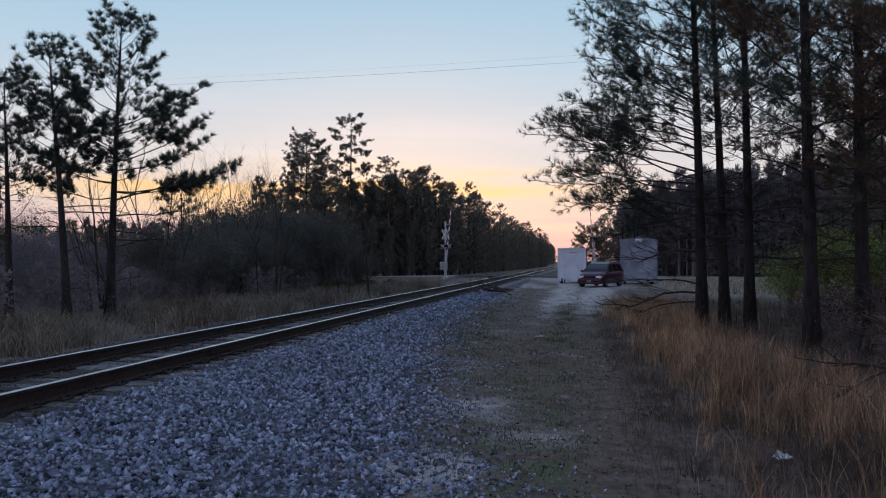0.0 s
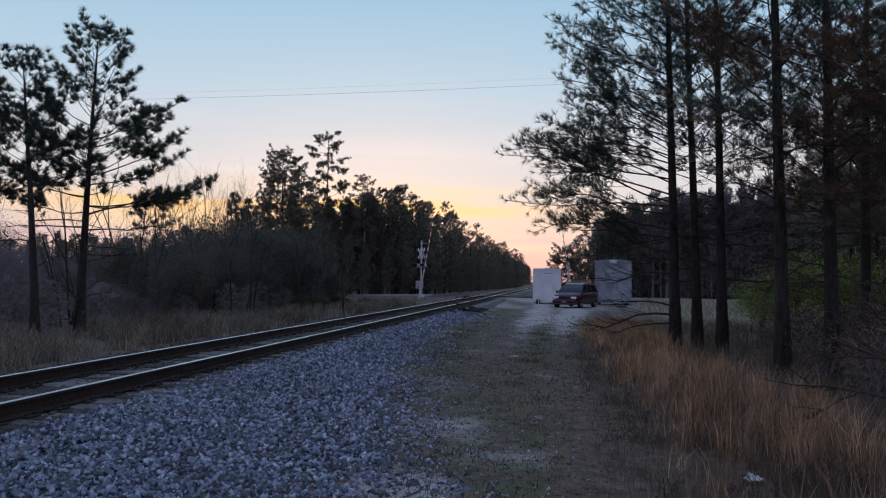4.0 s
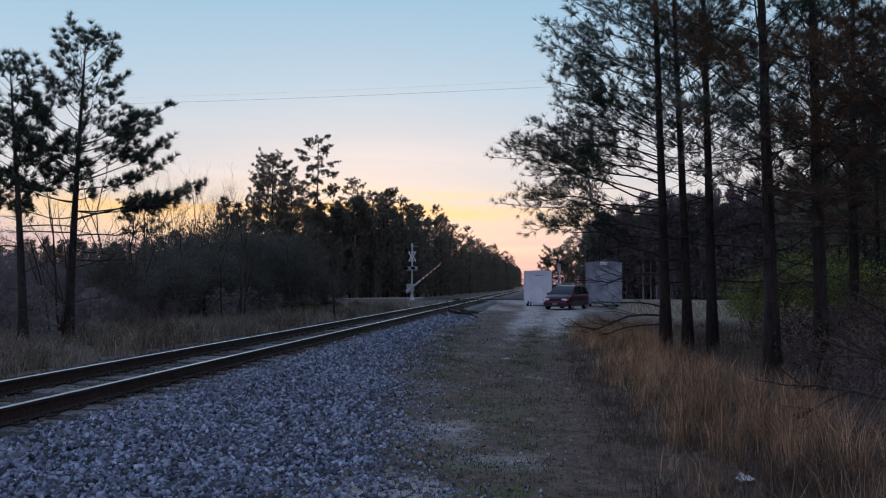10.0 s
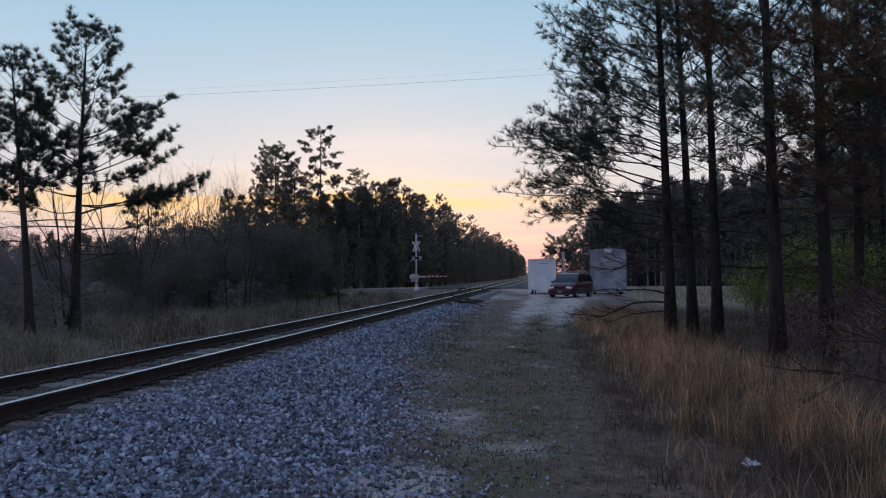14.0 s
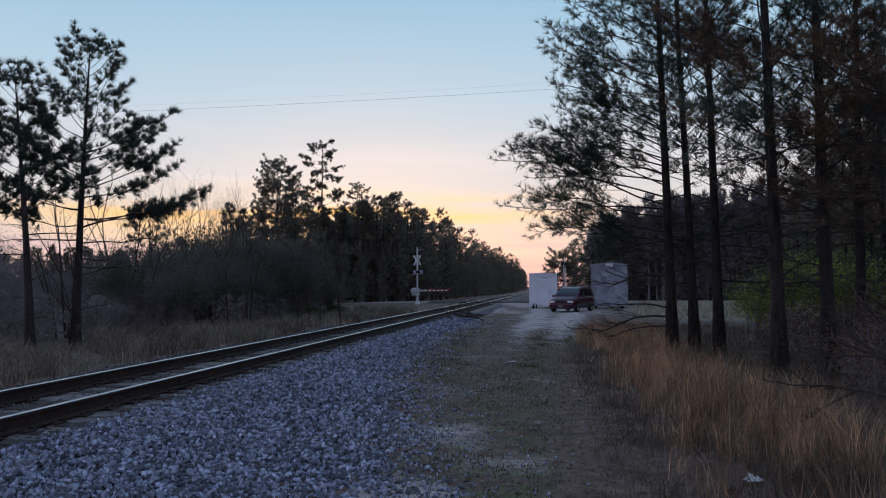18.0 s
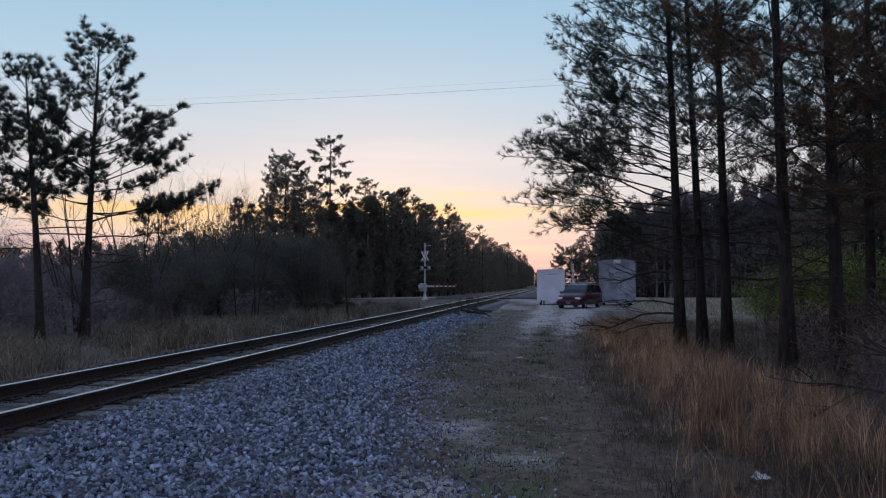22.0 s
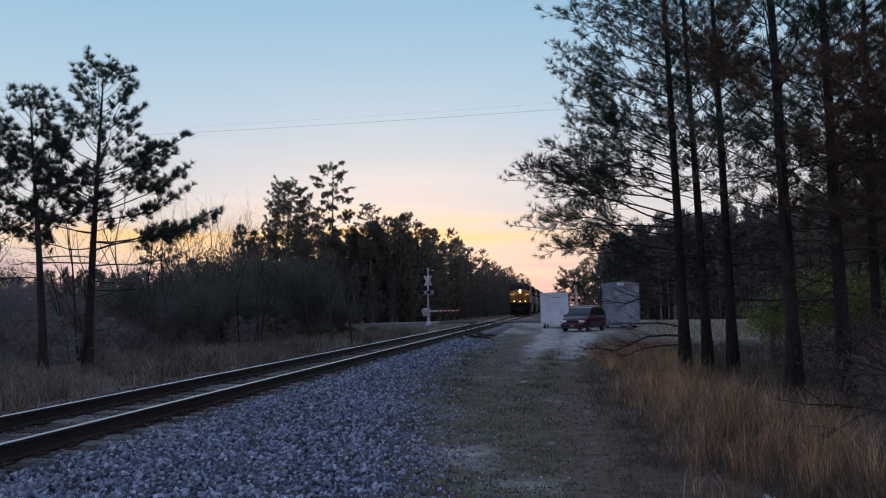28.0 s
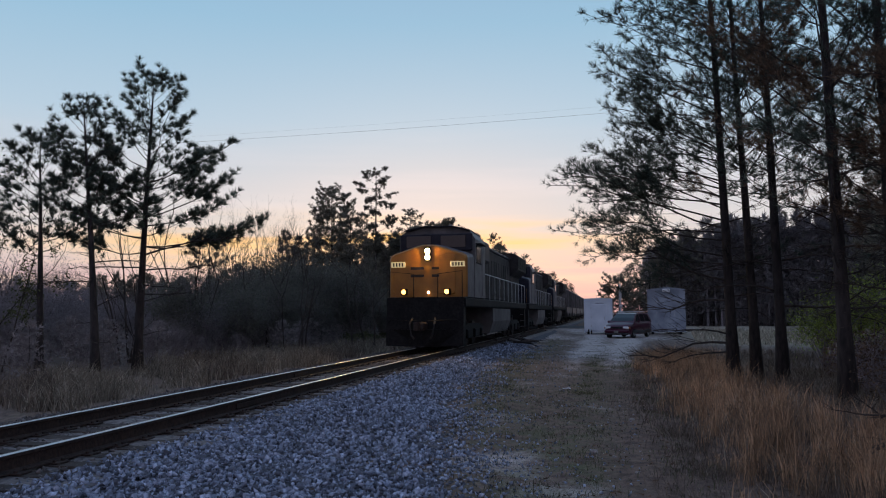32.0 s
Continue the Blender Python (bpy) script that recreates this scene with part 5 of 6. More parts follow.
def make_van():
    van = thing("minivan", "parked dark red minivan with grey lower trim and roof rails", "car", at=pose(0.45, 49.8, float(ground_z(0.6, 51)), 0, 0, -20.5) @ Matrix.Scale(0.93, 4))
    # lower body: sections along the length
    secs = []
    for y, w, zb, zt in ((0.0, 0.62, 0.34, 0.66), (0.10, 0.80, 0.26, 0.78), (0.35, 0.90, 0.24, 0.91), (0.9, 0.93, 0.24, 1.03), (1.25, 0.935, 0.24, 1.08), (2.5, 0.94, 0.24, 1.07), (4.0, 0.94, 0.26, 1.10), (4.75, 0.90, 0.30, 1.10), (4.92, 0.80, 0.40, 1.02)):
        ring = [(-w * 0.93, zb), (-w, zb + 0.12), (-w * 1.01, 0.5 * (zb + zt)), (-w * 0.985, zt - 0.10), (-w * 0.93, zt - 0.02), (-w * 0.5, zt + 0.02), (w * 0.5, zt + 0.02), (w * 0.93, zt - 0.02), (w * 0.985, zt - 0.10), (w * 1.01, 0.5 * (zb + zt)), (w, zb + 0.12), (w * 0.93, zb)]
        secs.append([(a, y, b) for a, b in ring])
    n, k = 12, len(secs)
    g = Geo().add(np.array(secs).reshape(-1, 3), [(i * n + j, i * n + (j + 1) % n, (i + 1) * n + (j + 1) % n, (i + 1) * n + j) for i in range(k - 1) for j in range(n)] + [tuple(range(n))[::-1], tuple((k - 1) * n + j for j in range(n))])
    part("body", g, M_van, van, "", True)
    # cabin
    prof = [(0.85, 0.98), (1.45, 1.34), (2.05, 1.63), (2.4, 1.70), (3.4, 1.72), (4.4, 1.69), (4.72, 1.58), (4.88, 1.02)]

    def cab_x(z):
        return 0.905 - 0.235 * (z - 1.0) / 0.7

    v = [(-cab_x(z), y, z) for y, z in prof] + [(cab_x(z), y, z) for y, z in prof]
    m = len(prof)
    part("cabin", Geo().add(v, [tuple(range(m)), tuple(range(2 * m - 1, m - 1, -1))] + [(i, m + i, m + i + 1, i + 1) for i in range(m - 1)]), M_van, van)
    # windscreen and panes, a little proud
    def pane(name, pts, label=""):
        return part(name, Geo().add(pts, [tuple(range(len(pts)))]), M_glass, van, label)

    off = np.array((0, -0.006, 0.009))
    ws = [(-0.80, 1.12, 1.142), (0.80, 1.12, 1.142), (0.73, 1.45, 1.343), (0.645, 2.02, 1.618), (-0.645, 2.02, 1.618), (-0.73, 1.45, 1.343)]
    pane("windscreen", [tuple(np.array(p) + off) for p in ws], "tinted windscreen")
    for s in (-1, 1):
        for y0, y1, z0t, z1t in ((1.62, 2.42, 1.30, 1.60), (2.50, 3.42, 1.60, 1.61), (3.50, 4.55, 1.61, 1.57)):
            q = [(y0 + (0.0 if y0 > 2 else -0.25), 1.10), (y1, 1.10), (y1 - (0.0 if y1 < 4 else 0.12), z1t), (y0 + (0.0 if y0 > 2 else 0.42), z0t + (0 if y0 > 2 else 0.29))]
            pane("side_window", [(s * (cab_x(z) + 0.007), y, z) for y, z in (q if s > 0 else q[::-1])])
        part("headlight", Geo().box((s * 0.63, 0.085, 0.70), (0.40, 0.14, 0.17), 0.04), M_lens, van, "clear headlight")
        part("indicator", Geo().box((s * 0.865, 0.17, 0.69), (0.08, 0.16, 0.14), 0.03), M_orange, van, "amber indicator")
        part("mirror", Geo().box((s * 1.06, 1.45, 1.10), (0.20, 0.11, 0.15), 0.04), M_van, van)
        part("roof_rail", Geo().tube([(s * 0.56, 2.3, 1.74), (s * 0.56, 2.4, 1.79), (s * 0.56, 4.2, 1.79), (s * 0.56, 4.3, 1.74)], 0.02, 6), M_galv, van, "grey roof rail")
        part("side_trim", Geo().box((s * 0.945, 2.5, 0.42), (0.03, 3.9, 0.20), 0.012), M_trim, van, "grey lower side cladding")
    for y in (2.7, 3.3, 3.9):
        part("roof_bar", Geo().box((0, y, 1.785), (1.12, 0.045, 0.03), 0.01), M_galv, van)
    part("bumper", Geo().box((0, 0.05, 0.45), (1.72, 0.26, 0.22), 0.07), M_van, van)
    part("bumper_skirt", Geo().box((0, 0.06, 0.30), (1.66, 0.24, 0.14), 0.04), M_trim, van, "grey lower bumper skirt")
    gr = part("grille", Geo().box((0, 0.03, 0.70), (0.80, 0.08, 0.13), 0.03), M_black, van, "dark grille")
    for k in range(3):
        part("grille_bar", Geo().box((0, -0.015, 0.66 + 0.04 * k), (0.76, 0.012, 0.012)), M_trim, gr)
    part("number_plate", Geo().box((0, -0.09, 0.42), (0.31, 0.015, 0.15), 0.004), M_palegray, van, "white plate")
    for s in (-1, 1):
        for y in (0.88, 3.86):
            wheel = part("wheel", Geo().cyl((s * 0.74, y, 0.31), (s * 0.945, y, 0.31), 0.315, n=24), M_rubber, van, "black tyre")
            part("rim", Geo().cyl((s * 0.93, y, 0.31), (s * 0.953, y, 0.31), 0.20, 0.19, n=20), M_alloy, wheel, "silver rim")
            part("hub_cap", Geo().cyl((s * 0.95, y, 0.31), (s * 0.965, y, 0.31), 0.06, 0.05, n=12), M_trim, wheel)
    return van


make_van()


# ---- crossing signals ----
def make_signal(x, y, turn, label, height=5.1):
    sg = thing("crossing_signal", label, "railroad signal", "crossing signals", at=pose(x, y, float(ground_z(x, y)), 0, 0, turn))
    part("foundation", Geo().box((0, 0, 0.08), (0.8, 0.8, 0.3), 0.04), M_palegray, sg, "concrete foundation")
    part("base", Geo().tube([(0, 0, 0.2), (0, 0, 0.3), (0, 0, 0.5), (0, 0, 0.85)], [0.27, 0.25, 0.15, 0.12], 12), M_galv, sg)
    part("mast", Geo().tube([(0, 0, 0.5), (0, 0, height)], [0.075, 0.07], 12), M_galv, sg)
    part("finial", Geo().tube([(0, 0, height), (0, 0, height + 0.05), (0, 0, height + 0.12)], [0.09, 0.085, 0.02], 12), M_galv, sg)
    for a in (45, -45):
        m = Matrix.Rotation(radians(a), 4, "Y")
        part("crossbuck_board", Geo().box((0, -0.10 - (0.02 if a > 0 else 0), height - 0.95), (1.22, 0.018, 0.17), 0.004, m), M_white, sg, "white crossbuck board")
        part("crossbuck_board", Geo().box((0, 0.10 + (0.02 if a > 0 else 0), height - 0.95), (1.22, 0.018, 0.17), 0.004, m), M_white, sg, "white crossbuck board")
    part("sign_bracket", Geo().box((0.5, 0, height - 0.05), (1.2, 0.05, 0.05), 0.01), M_galv, sg)
    part("lamp_arm", Geo().cyl((-0.75, 0, height - 2.05), (0.75, 0, height - 2.05), 0.045, n=10), M_galv, sg)
    for s in (-1, 1):
        for f in (-1, 1):
            lamp = part("lamp", Geo().tube([(s * 0.62, f * 0.03, height - 2.05), (s * 0.62, f * 0.16, height - 2.05)], [0.12, 0.16], 14), M_galv, sg, "grey round lamp housing")
            part("background_disc", Geo().cyl((s * 0.62, f * 0.10, height - 2.05), (s * 0.62, f * 0.115, height - 2.05), 0.21, n=20), M_boxgrey, lamp)
            part("lens", Geo().cyl((s * 0.62, f * 0.155, height - 2.05), (s * 0.62, f * 0.17, height - 2.05), 0.14, 0.11, n=16), M_red_dim if f < 0 else M_red_stripe, lamp, "red lens")
            hood = [(s * 0.62 + 0.16 * math.sin(q), 0.16 * math.cos(q) + height - 2.05) for q in np.linspace(-1.9, 1.9, 9)]
            v = [(a, f * 0.15, b) for a, b in hood] + [(a, f * 0.40, b) for a, b in hood]
            part("hood", Geo().add(v, [(i, i + 1, 9 + i + 1, 9 + i) for i in range(8)]), M_black, lamp)
    part("gate_mechanism", Geo().box((-0.30, 0, 1.32), (0.62, 0.5, 0.72), 0.05), M_galv, sg, "grey gate mechanism box")
    part("bell", Geo().tube([(0.0, 0, height + 0.12), (0.0, 0, height + 0.20)], [0.10, 0.06], 10), M_galv, sg)
    return sg


def make_arm(sg, length):
    arm = part("gate_arm", Geo().box((0.55, 0, 0), (1.1, 0.07, 0.17), 0.02), M_galv, sg, "gate arm with red and white stripes")
    n = int(length / 0.42)
    for k in range(n):
        a = 1.0 + (length - 1.0) * k / n
        wdt = 0.14 - 0.06 * k / n
        part("stripe", Geo().box((a + (length - 1.0) / n / 2, 0, 0), ((length - 1.0) / n, 0.05, wdt), 0.006), M_red_stripe if k % 2 else M_white, arm)
    for u in (0.42, 0.7, 0.985):
        part("arm_lamp", Geo().cyl((length * u, -0.05, 0.12), (length * u, 0.05, 0.12), 0.045, n=12), M_red_lamp, arm, "small red gate lamp")
    part("counterweight", Geo().box((-0.75, 0, 0), (0.7, 0.10, 0.30), 0.03), M_galv, arm)
    return arm


signal_near = make_signal(-12.1, 68.0, -50, "grey crossing signal with white crossbuck and gate beside the track")
arm_near = make_arm(signal_near, 5.3)
signal_far = make_signal(1.15, 79.0, 92, "grey crossing signal with gate behind the equipment house", 4.2)
arm_far = make_arm(signal_far, 5.9)


# ---- the train ----
def wheelset(parent, y, n=3, gap=1.65):
    tk = part("truck", Geo().box((0, y, 0.66), (1.9, 0.5, 0.28), 0.05), M_black, parent, "black truck frame")
    for s in (-1, 1):
        ln = gap * (n - 1) + 1.3
        part("side_frame", Geo().prism([(y - ln / 2, 0.50), (y - ln / 2 + 0.25, 0.36), (y + ln / 2 - 0.25, 0.36), (y + ln / 2, 0.50), (y + ln / 2, 0.78), (y + ln / 4, 0.92), (y - ln / 4, 0.92), (y - ln / 2, 0.78)], s * 1.02, s * 1.16, 0), M_black, tk)
        for k in range(n):
            yy = y + (k - (n - 1) / 2) * gap
            part("wheel", Geo().cyl((s * 0.70, yy, 0.52), (s * 0.84, yy, 0.52), 0.52, n=22), M_rail_side, tk)
            part("axle_box", Geo().box((s * 1.18, yy, 0.54), (0.14, 0.34, 0.34), 0.04), M_black, tk)
    return tk


def make_loco(lit, label):
    lo = thing("locomotive", label, "locomotive", "train")
    nose_paint = M_yellow if lit else M_blue
    part("underframe", Geo().box((0, 11.0, 1.72), (2.96, 20.8, 0.34), 0.04), M_black, lo, "dark underframe")
    part("pilot", Geo().prism([(0.35, 0.16), (0.75, 0.16), (0.95, 1.9), (0.55, 1.9), (0.42, 0.8)], -1.42, 1.42, 0), M_black, lo, "black pilot plate")
    part("plow", Geo().add([(-1.4, 0.62, 0.14), (0, 0.18, 0.14), (1.4, 0.62, 0.14), (-1.4, 0.45, 0.75), (0, 0.16, 0.75), (1.4, 0.45, 0.75), (-1.4, 0.8, 0.14), (1.4, 0.8, 0.14), (-1.4, 0.8, 0.75), (1.4, 0.8, 0.75)],
                           [(0, 1, 4, 3), (1, 2, 5, 4), (6, 0, 3, 8), (2, 7, 9, 5), (3, 4, 5, 9, 8), (6, 7, 2, 1, 0)]), M_black, lo, "black snow plow")
    cp = part("coupler", Geo().box((0, 0.12, 0.86), (0.24, 0.7, 0.30), 0.06), M_rail_side, lo, "rusty coupler")
    part("knuckle", Geo().tube([(-0.13, -0.22, 0.72), (-0.13, -0.22, 1.02)], 0.11, 10), M_rail_side, cp)
    for s in (-1, 1):
        part("air_hose", Geo().tube([(s * 0.42, 0.3, 1.15), (s * 0.45, 0.02, 0.95), (s * 0.38, -0.02, 0.55), (s * 0.30, 0.05, 0.42)], 0.035, 6), M_rubber, lo)
        for y0 in (0.5, 20.9):
            st = part("step_well", Geo().box((s * 1.36, y0 + 0.3, 1.1), (0.05, 0.55, 1.3), 0.01), M_black, lo)
            for k in range(4):
                part("step", Geo().box((s * 1.24, y0 + 0.3, 0.48 + 0.36 * k), (0.26, 0.5, 0.04), 0.008), M_locogrey, st)
        part("cut_lever", Geo().tube([(s * 0.2, 0.1, 1.05), (s * 1.2, 0.3, 1.1), (s * 1.35, 0.35, 0.95)], 0.018, 5), M_black, lo)
    # nose
    out = [(-1.47, 1.92), (1.47, 1.92), (1.47, 3.36), (1.42, 3.47), (1.28, 3.54), (0.42, 3.81), (0.2, 3.86), (-0.2, 3.86), (-0.42, 3.81), (-1.28, 3.54), (-1.42, 3.47), (-1.47, 3.36)]
    front = [(x * 0.965, 1.00, z if z < 2 else z - 0.05) for x, z in out]
    mid = [(x, 1.10, z) for x, z in out]
    back = [(x, 2.5, z + (0.1 if z > 3 else 0)) for x, z in out]
    n = len(out)
    nose = part("nose", Geo().add(front + mid, [tuple(range(n))] + [(j, n + j, n + (j + 1) % n, (j + 1) % n) for j in range(n)]), nose_paint, lo, "yellow nose" if lit else "")
    part("nose_side", Geo().add(mid + back, [(j, n + j, n + (j + 1) % n, (j + 1) % n) for j in range(n)]), M_locogrey, lo, "grimy grey nose sides")
    part("nose_door", Geo().box((0.72, 0.985, 2.75), (0.62, 0.04, 1.45), 0.02), nose_paint, nose)
    for s in (-1, 1):
        part("grab_rail", Geo().tube([(s * 1.28, 0.98, 2.0), (s * 1.28, 0.9, 2.1), (s * 1.28, 0.9, 2.75), (s * 1.28, 0.98, 2.85)], 0.016, 5), M_yellow, nose)
        for k in range(2):
            part("lettering_bar", Geo().box((s * 0.40, 0.978, 2.98 - 0.28 * k), (0.50, 0.012, 0.10)), M_grime, nose, "dark lettering bar")
    if lit:
        hl = part("headlight_housing", Geo().box((0, 0.96, 3.50), (0.26, 0.08, 0.52), 0.03), M_black, lo, "black headlight housing")
        for z in (3.61, 3.38):
            part("headlight", Geo().cyl((0, 0.93, z), (0, 0.90, z), 0.09, 0.08, n=16), M_headlight, hl, "lit headlight")
        for s in (-1, 1):
            part("ditch_light_housing", Geo().box((s * 0.80, 0.62, 2.10), (0.24, 0.22, 0.24), 0.03), M_black, lo)
            part("ditch_light", Geo().cyl((s * 0.80, 0.50, 2.10), (s * 0.80, 0.475, 2.10), 0.085, 0.07, n=16), M_ditch, lo, "lit ditch light")
            nb = part("number_board", Geo().box((s * 1.12, 0.955, 3.12), (0.54, 0.06, 0.20), 0.015), M_board, lo, "lit number board")
            for k in range(4):
                part("numeral_bar", Geo().box((s * 1.12 + (k - 1.5) * 0.11, 0.922, 3.12), (0.05, 0.008, 0.13)), M_black, nb)
        part("marker_light", Geo().cyl((0.02, 0.97, 2.08), (0.02, 0.95, 2.08), 0.05, n=12), M_marker, lo)
    # cab
    cab = [(-1.50, 1.92), (1.50, 1.92), (1.50, 4.18), (1.28, 4.50), (0.6, 4.66), (-0.6, 4.66), (-1.28, 4.50), (-1.50, 4.18)]
    f0 = [(x, 2.35 if z < 4 else 2.62, z) for x, z in cab]
    f1 = [(x, 5.0, z) for x, z in cab]
    m = len(cab)
    cb = part("cab", Geo().add(f0 + f1, [tuple(range(m)), tuple(range(2 * m - 1, m - 1, -1))] + [(j, m + j, m + (j + 1) % m, (j + 1) % m) for j in range(m)]), M_locogrey, lo, "grimy grey cab")
    part("cab_roof", Geo().prism([(-1.30, 4.51), (-0.6, 4.675), (0.6, 4.675), (1.30, 4.51), (1.30, 4.545), (0.6, 4.71), (-0.6, 4.71), (-1.30, 4.545)], 2.45, 5.1, 1), M_blue, cb, "dark blue roof")
    part("window_band", Geo().box((0, 2.42, 4.05), (2.86, 0.16, 0.66), 0.03), M_blue, cb, "dark blue windscreen surround")
    for s in (-1, 1):
        part("windscreen", Geo().box((s * 0.68, 2.33, 4.08), (0.98, 0.02, 0.46), 0.006), M_glass, cb, "dark windscreen")
        w = part("side_window", Geo().box((s * 1.505, 3.35, 3.62), (0.02, 0.95, 0.62), 0.006), M_glass, cb)
        part("window_frame", Geo().box((s * 1.512, 3.35, 3.27), (0.03, 1.1, 0.05), 0.01), M_black, w)
        part("cab_door", Geo().box((s * 1.507, 4.45, 2.95), (0.02, 0.62, 1.9), 0.01), M_locogrey, cb)
        part("awning", Geo().box((s * 1.60, 3.35, 4.0), (0.24, 1.2, 0.03), 0.008), M_black, cb)
    # hoods
    part("long_hood", Geo().box((0, 11.0, 3.10), (2.04, 12.0, 2.40), 0.10), M_grime, lo, "grimy dark long hood")
    part("hood_top", Geo().box((0, 11.0, 4.34), (2.08, 12.0, 0.16), 0.05), M_blue, lo, "dark blue hood top")
    part("brake_blister", Geo().box((0, 6.2, 3.95), (2.7, 2.2, 0.9), 0.08), M_blue, lo)
    part("radiator_cab", Geo().prism([(-1.05, 1.92), (1.05, 1.92), (1.05, 3.4), (1.5, 3.75), (1.5, 4.55), (1.1, 4.70), (-1.1, 4.70), (-1.5, 4.55), (-1.5, 3.75), (-1.05, 3.4)], 16.9, 21.2, 1), M_grime, lo)
    for s in (-1, 1):
        for k in range(11):
            part("hood_door", Geo().box((s * 1.035, 7.6 + 0.86 * k, 3.0), (0.03, 0.78, 1.7), 0.012), M_grime if k % 4 else M_black, lo)
        part("walkway_rail", Geo().tube([(s * 1.42, 5.1, 2.95), (s * 1.42, 20.9, 2.95)], 0.02, 6), M_galv, lo, "pale handrail")
        for k in range(11):
            part("stanchion", Geo().cyl((s * 1.42, 5.1 + 1.58 * k, 1.88), (s * 1.42, 5.1 + 1.58 * k, 2.95), 0.018, n=6), M_galv, lo)
        for k in range(4):
            part("radiator_grille", Geo().box((s * 1.505, 17.4 + 1.05 * k, 4.15), (0.02, 0.9, 0.6), 0.006), M_black, lo)
        part("front_handrail", Geo().tube([(s * 1.35, 0.62, 1.9), (s * 1.35, 0.62, 2.85), (s * 0.45, 0.62, 2.75), (s * 0.45, 0.62, 1.9)], 0.018, 6), M_black, lo)
    part("exhaust_stack", Geo().box((0, 10.2, 4.48), (0.5, 0.9, 0.22), 0.04), M_black, lo)
    part("air_horn", Geo().tube([(0.3, 4.2, 4.8), (0.3, 3.7, 4.82)], [0.03, 0.08], 10), M_galv, lo)
    part("cooling_unit", Geo().box((-0.35, 4.1, 4.78), (0.9, 0.8, 0.16), 0.04), M_locogrey, lo)
    part("fuel_tank", Geo().prism([(-1.42, 0.95), (-1.25, 0.42), (1.25, 0.42), (1.42, 0.95), (1.42, 1.52), (-1.42, 1.52)], 7.6, 13.8, 1), M_hopper, lo, "grey fuel tank")
    wheelset(lo, 4.1)
    wheelset(lo, 17.6)
    return lo


def make_hopper():
    hc = thing("hopper_car", "grey covered hopper car of a freight train", "railway car", "train")
    part("body", Geo().prism([(0.9, 1.5), (3.2, 0.7), (7.2, 1.3), (11.2, 0.7), (13.6, 1.5), (14.4, 2.6), (14.4, 4.1), (0.1, 4.1), (0.1, 2.6)], -1.5, 1.5, 0), M_hopper, hc)
    part("roof", Geo().prism([(-1.5, 4.1), (1.5, 4.1), (0.9, 4.5), (-0.9, 4.5)], 0.1, 14.4, 1), M_hopper, hc)
    for s in (-1, 1):
        for k in range(12):
            part("rib", Geo().box((s * 1.53, 0.7 + 1.18 * k, 3.0), (0.07, 0.10, 2.1), 0.015), M_hopper, hc)
        part("roof_walk", Geo().box((s * 0.45, 7.2, 4.58), (0.5, 14.0, 0.05), 0.01), M_galv, hc, "pale roof walkway")
    part("sill", Geo().box((0, 7.25, 1.1), (0.5, 15.2, 0.3), 0.04), M_black, hc)
    wheelset(hc, 1.9, 2, 1.75)
    wheelset(hc, 12.6, 2, 1.75)
    return hc


loco_lead = make_loco(True, "yellow-nosed diesel locomotive with lit headlights leading the train")
loco_trail = make_loco(False, "dark diesel locomotive coupled behind the leader")
loco_third = copy_thing(loco_trail, pose(0, 0, 0))
hopper = make_hopper()
TRAIN = [(loco_lead, 0.0), (loco_trail, 22.4), (loco_third, 44.8), (hopper, 67.4)]
for k in range(9):
    TRAIN.append((copy_thing(hopper, pose(0, 0, 0)), 67.4 + 15.3 * (k + 1)))


# ---- power line ----
def make_line():
    for px, py in ((-62.0, 63.0), (36.0, 58.0)):
        pole = thing("utility_pole", "wooden utility pole with a crossarm", "utility pole", at=stand(px, py))
        part("pole", Geo().tube([(0, 0, -0.3), (0, 0, 18.2)], [0.19, 0.12], 10), M_palegray, pole)
        part("crossarm", Geo().box((0, 0, 17.6), (0.12, 2.4, 0.14), 0.02), M_palegray, pole)
        for s in (-1, 1):
            part("insulator", Geo().tube([(0, s * 1.0, 17.67), (0, s * 1.0, 17.85)], [0.05, 0.03], 8), M_galv, pole)
    for s in (-1, 1):
        u = np.linspace(0, 1, 25)
        p = np.stack([-62 + 98 * u, 63 - 5 * u + s * 1.0, 17.6 + 0.1 * u - 4 * 0.75 * u * (1 - u)], -1)
        tagged(part("power_line", Geo().tube(p, 0.009 if s > 0 else 0.003, 5), M_wire), "thin overhead power line across the sky", "cable")


make_line()


# ---- small things on the ground ----
def crumpled(seed, size, flat):
    r = np.random.default_rng(seed)
    g = Geo()
    k = 9
    P = np.stack(np.meshgrid(np.linspace(-1, 1, k), np.linspace(-1, 1, k), indexing="ij"), -1).reshape(-1, 2)
    z = np.abs(r.normal(0, flat, len(P))) * (1.2 - 0.5 * (P**2).sum(1))
    q = np.stack([P[:, 0] * size[0] * (1 + r.normal(0, 0.12, len(P))), P[:, 1] * size[1] * (1 + r.normal(0, 0.12, len(P))), np.abs(z) + 0.006], -1)
    low = q - np.array([0, 0, 0.005])
    n = len(q)
    f = [(i * k + j, (i + 1) * k + j, (i + 1) * k + j + 1, i * k + j + 1) for i in range(k - 1) for j in range(k - 1)]
    return g.add(np.concatenate([q, low]), f + [tuple(n + i for i in a[::-1]) for a in f])


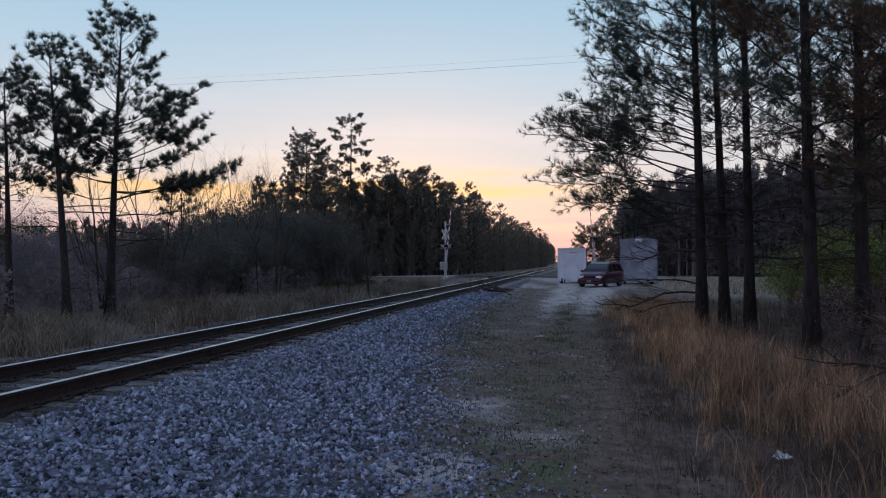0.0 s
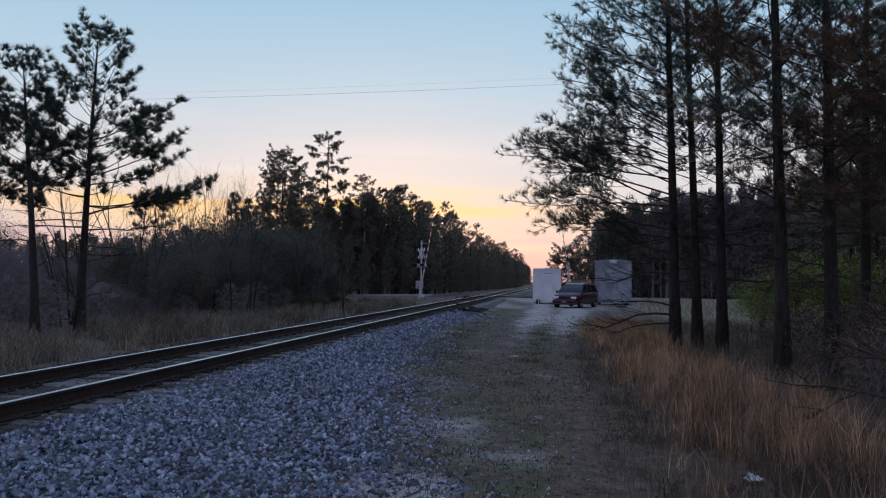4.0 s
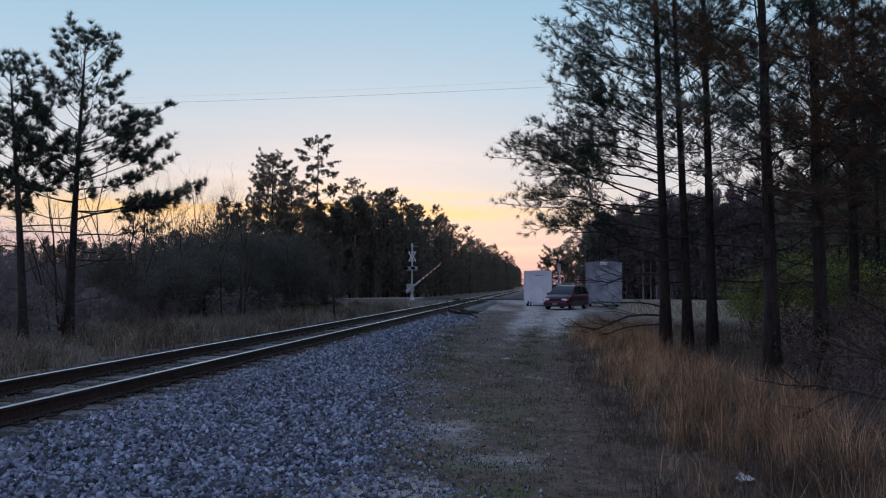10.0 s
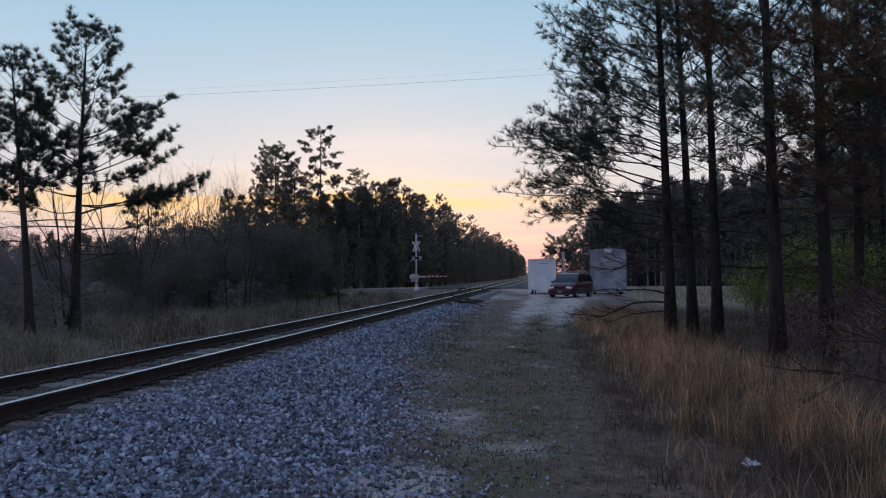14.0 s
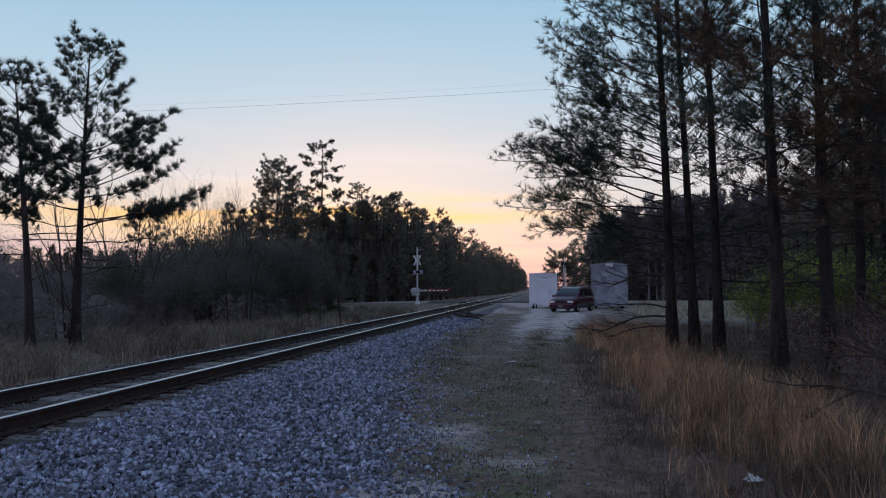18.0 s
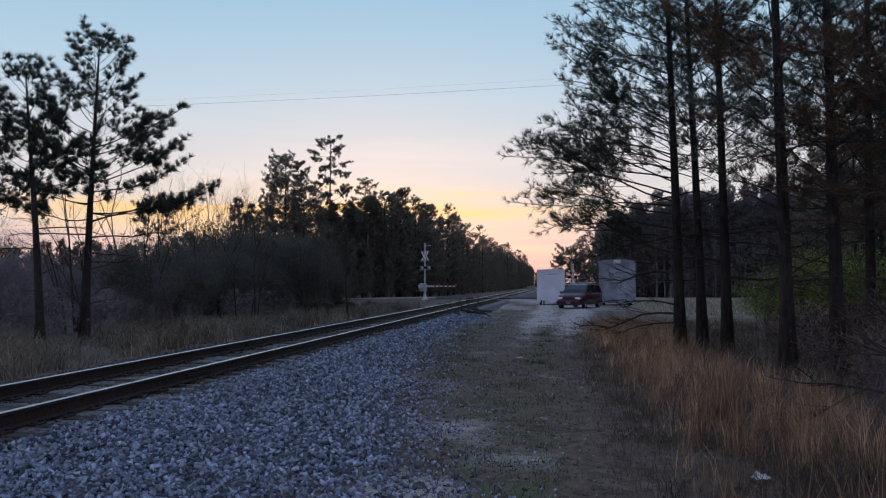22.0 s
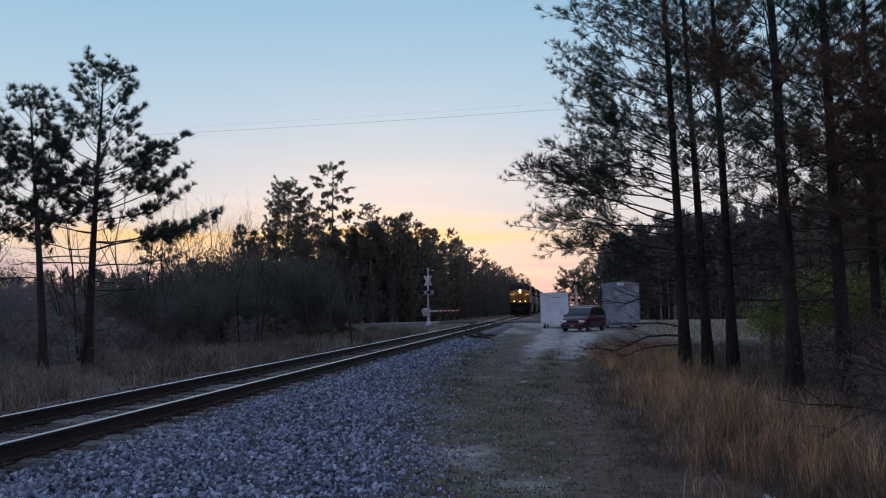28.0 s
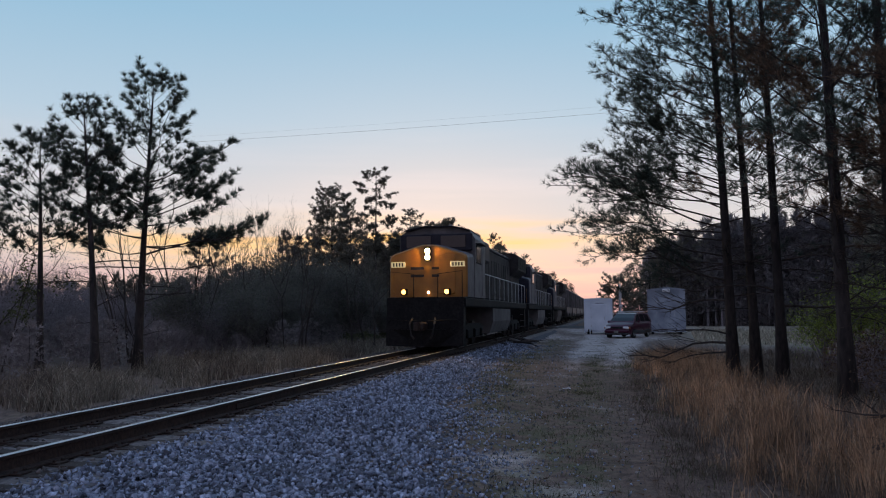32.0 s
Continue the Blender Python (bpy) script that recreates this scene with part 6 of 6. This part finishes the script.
def lay(name, label, category, geo, material, x, y, turn=0, dz=0.0):
    ob = tagged(part(name, geo, material), label, category)
    ob.matrix_basis = pose(x, y, float(ground_z(x, y)) + dz, 0, 0, turn)
    return ob


lay("litter", "crumpled white plastic scrap lying in the dry grass", "litter", crumpled(1, (0.075, 0.05), 0.025), M_litter, 1.66, 6.9, 20, 0.03)
lay("litter", "flattened dark wet plastic on the path", "litter", crumpled(2, (0.10, 0.09), 0.012), M_litter2, -0.76, 6.35, 10)
lay("litter", "pale paper scrap on the path", "litter", crumpled(3, (0.09, 0.05), 0.015), M_litter, -0.95, 17.4, 40)


def rock(seed):
    r = np.random.default_rng(seed)
    bm = bmesh.new()
    bmesh.ops.create_icosphere(bm, subdivisions=2, radius=1)
    for v in bm.verts:
        v.co *= 1 + 0.25 * noise.noise(v.co * 1.4 + Vector((seed, 0, 0)))
        v.co.z *= 0.6
    me = bpy.data.meshes.new("stone")
    bm.to_mesh(me)
    bm.free()
    me.materials.append(M_palegray)
    return me


ROCKS = [rock(k) for k in range(4)]
for k, (x, y, s) in enumerate(((-0.21, 9.45, 0.055), (0.02, 9.3, 0.03), (-1.05, 16.9, 0.06), (-0.4, 7.4, 0.03), (0.3, 12.2, 0.05), (-1.3, 12.0, 0.05), (-0.8, 21.0, 0.07), (-3.6, 36.5, 0.18), (-3.2, 36.2, 0.12), (-1.9, 8.0, 0.05), (-1.1, 10.7, 0.035), (0.25, 8.4, 0.03))):
    ob = tagged(new("stone", ROCKS[k % 4]), "loose pale stone on the path", "stone", "stones on the path")
    ob.matrix_basis = pose(x, y, float(ground_z(x, y)) + s * 0.25, 0, 0, k * 47)
    ob.scale = (s, s * 0.8, s)

# old sleepers and sticks dumped by the track
for k, (x, y, a, ln) in enumerate(((-4.75, 38.6, 12, 1.7), (-4.4, 38.9, -50, 1.2), (-4.1, 37.8, 62, 1.0), (-4.9, 40.4, -8, 1.5), (-3.8, 38.2, -75, 0.8), (-4.3, 39.4, 28, 1.3), (-4.6, 37.3, -20, 0.9))):
    ob = tagged(part("old_sleeper", Geo().tube([(0, -ln / 2, 0), (0.02, -ln / 6, 0.02), (-0.02, ln / 5, 0), (0.01, ln / 2, -0.02)], [0.05, 0.07, 0.065, 0.04], 6), M_tie), "dark broken sleeper dumped beside the track", "timber", "dumped sleepers")
    ob.matrix_basis = pose(x, y, -0.19 + 0.03 * k, 5 * (k % 3) - 5, 8 * (k % 4), a)


def make_stick(label, at, ln, seed, rad=0.03, flat=0.15, depth=3):
    r = np.random.default_rng(seed)
    st = thing("fallen_branch", label, "branch", at=at)
    g = Geo()

    def grow(p, d, l, w, k):
        q = [p]
        for i in range(4):
            d = unit(d + r.normal(0, 0.13, 3) * np.array([1, 1, flat * 3]))
            q.append(q[-1] + d * l / 4)
        g.tube(q, w * np.linspace(1, 0.5, 5), 5 if k > 1 else 3, False)
        if k:
            for i in range(4):
                s = q[r.integers(1, 5)]
                grow(s, unit(d + r.normal(0, 0.6, 3) * np.array([1, 1, 0.7])), l * r.uniform(0.3, 0.6), w * 0.5, k - 1)

    grow(np.zeros(3), unit(np.array([-1, 0.35, 0.10])), ln, rad, depth)
    part("limb_work", g, M_twig, st)
    return st


make_stick("dead dark limb lying in the broomsedge", pose(5.0, 8.0, 0.05, 0, 4, 0), 2.0, 201, 0.035)
make_stick("dead twiggy limb lying under the pines", pose(5.6, 9.6, -0.05, 0, 8, -10), 2.4, 202, 0.035)
make_stick("dead twiggy limb leaning in the undergrowth", pose(6.4, 11.4, -0.1, 0, 16, 10), 2.6, 203, 0.04)
make_stick("dead grey limb beside the broomsedge", pose(3.9, 6.4, -0.30, 0, 2, 20), 0.9, 204, 0.016, 0.1, 2)
make_stick("dark brush dumped beside the track", pose(-3.4, 37.4, -0.30, 0, 6, 0), 1.6, 205, 0.03)
make_stick("dark brush heaped on the dumped sleepers", pose(-3.9, 38.6, -0.20, 0, 10, 30), 1.5, 206, 0.035)
make_stick("dark brush beside the rail", pose(-4.4, 36.6, -0.28, 0, 4, -25), 1.2, 207, 0.03)


# ---- what moves ----
def motions():
    train_at = ((0, 734.0), (22, 238.0), (24, 197.5), (25, 178.0), (28, 112.4), (30, 69.4), (32, 26.5))
    for unit_ob, back in TRAIN:
        walk(unit_ob, [(t, pose(TRACK_X, y + back, 0)) for t, y in train_at])
    lift = ((0, 81), (2.5, 81), (3.2, 79), (6, 56.5), (7, 51.5), (8, 43), (9, 34.5), (10, 24.5), (11, 13), (12, 4), (12.8, 0), (32, 0))
    walk(arm_near, [(t, pose(0.10, 0, 1.42, 0, -a, 116)) for t, a in lift])
    walk(arm_far, [(t, pose(0.10, 0, 1.42, 0, -(a - (5 if 5 < t < 10.5 else 0)), 156)) for t, a in lift])


motions()
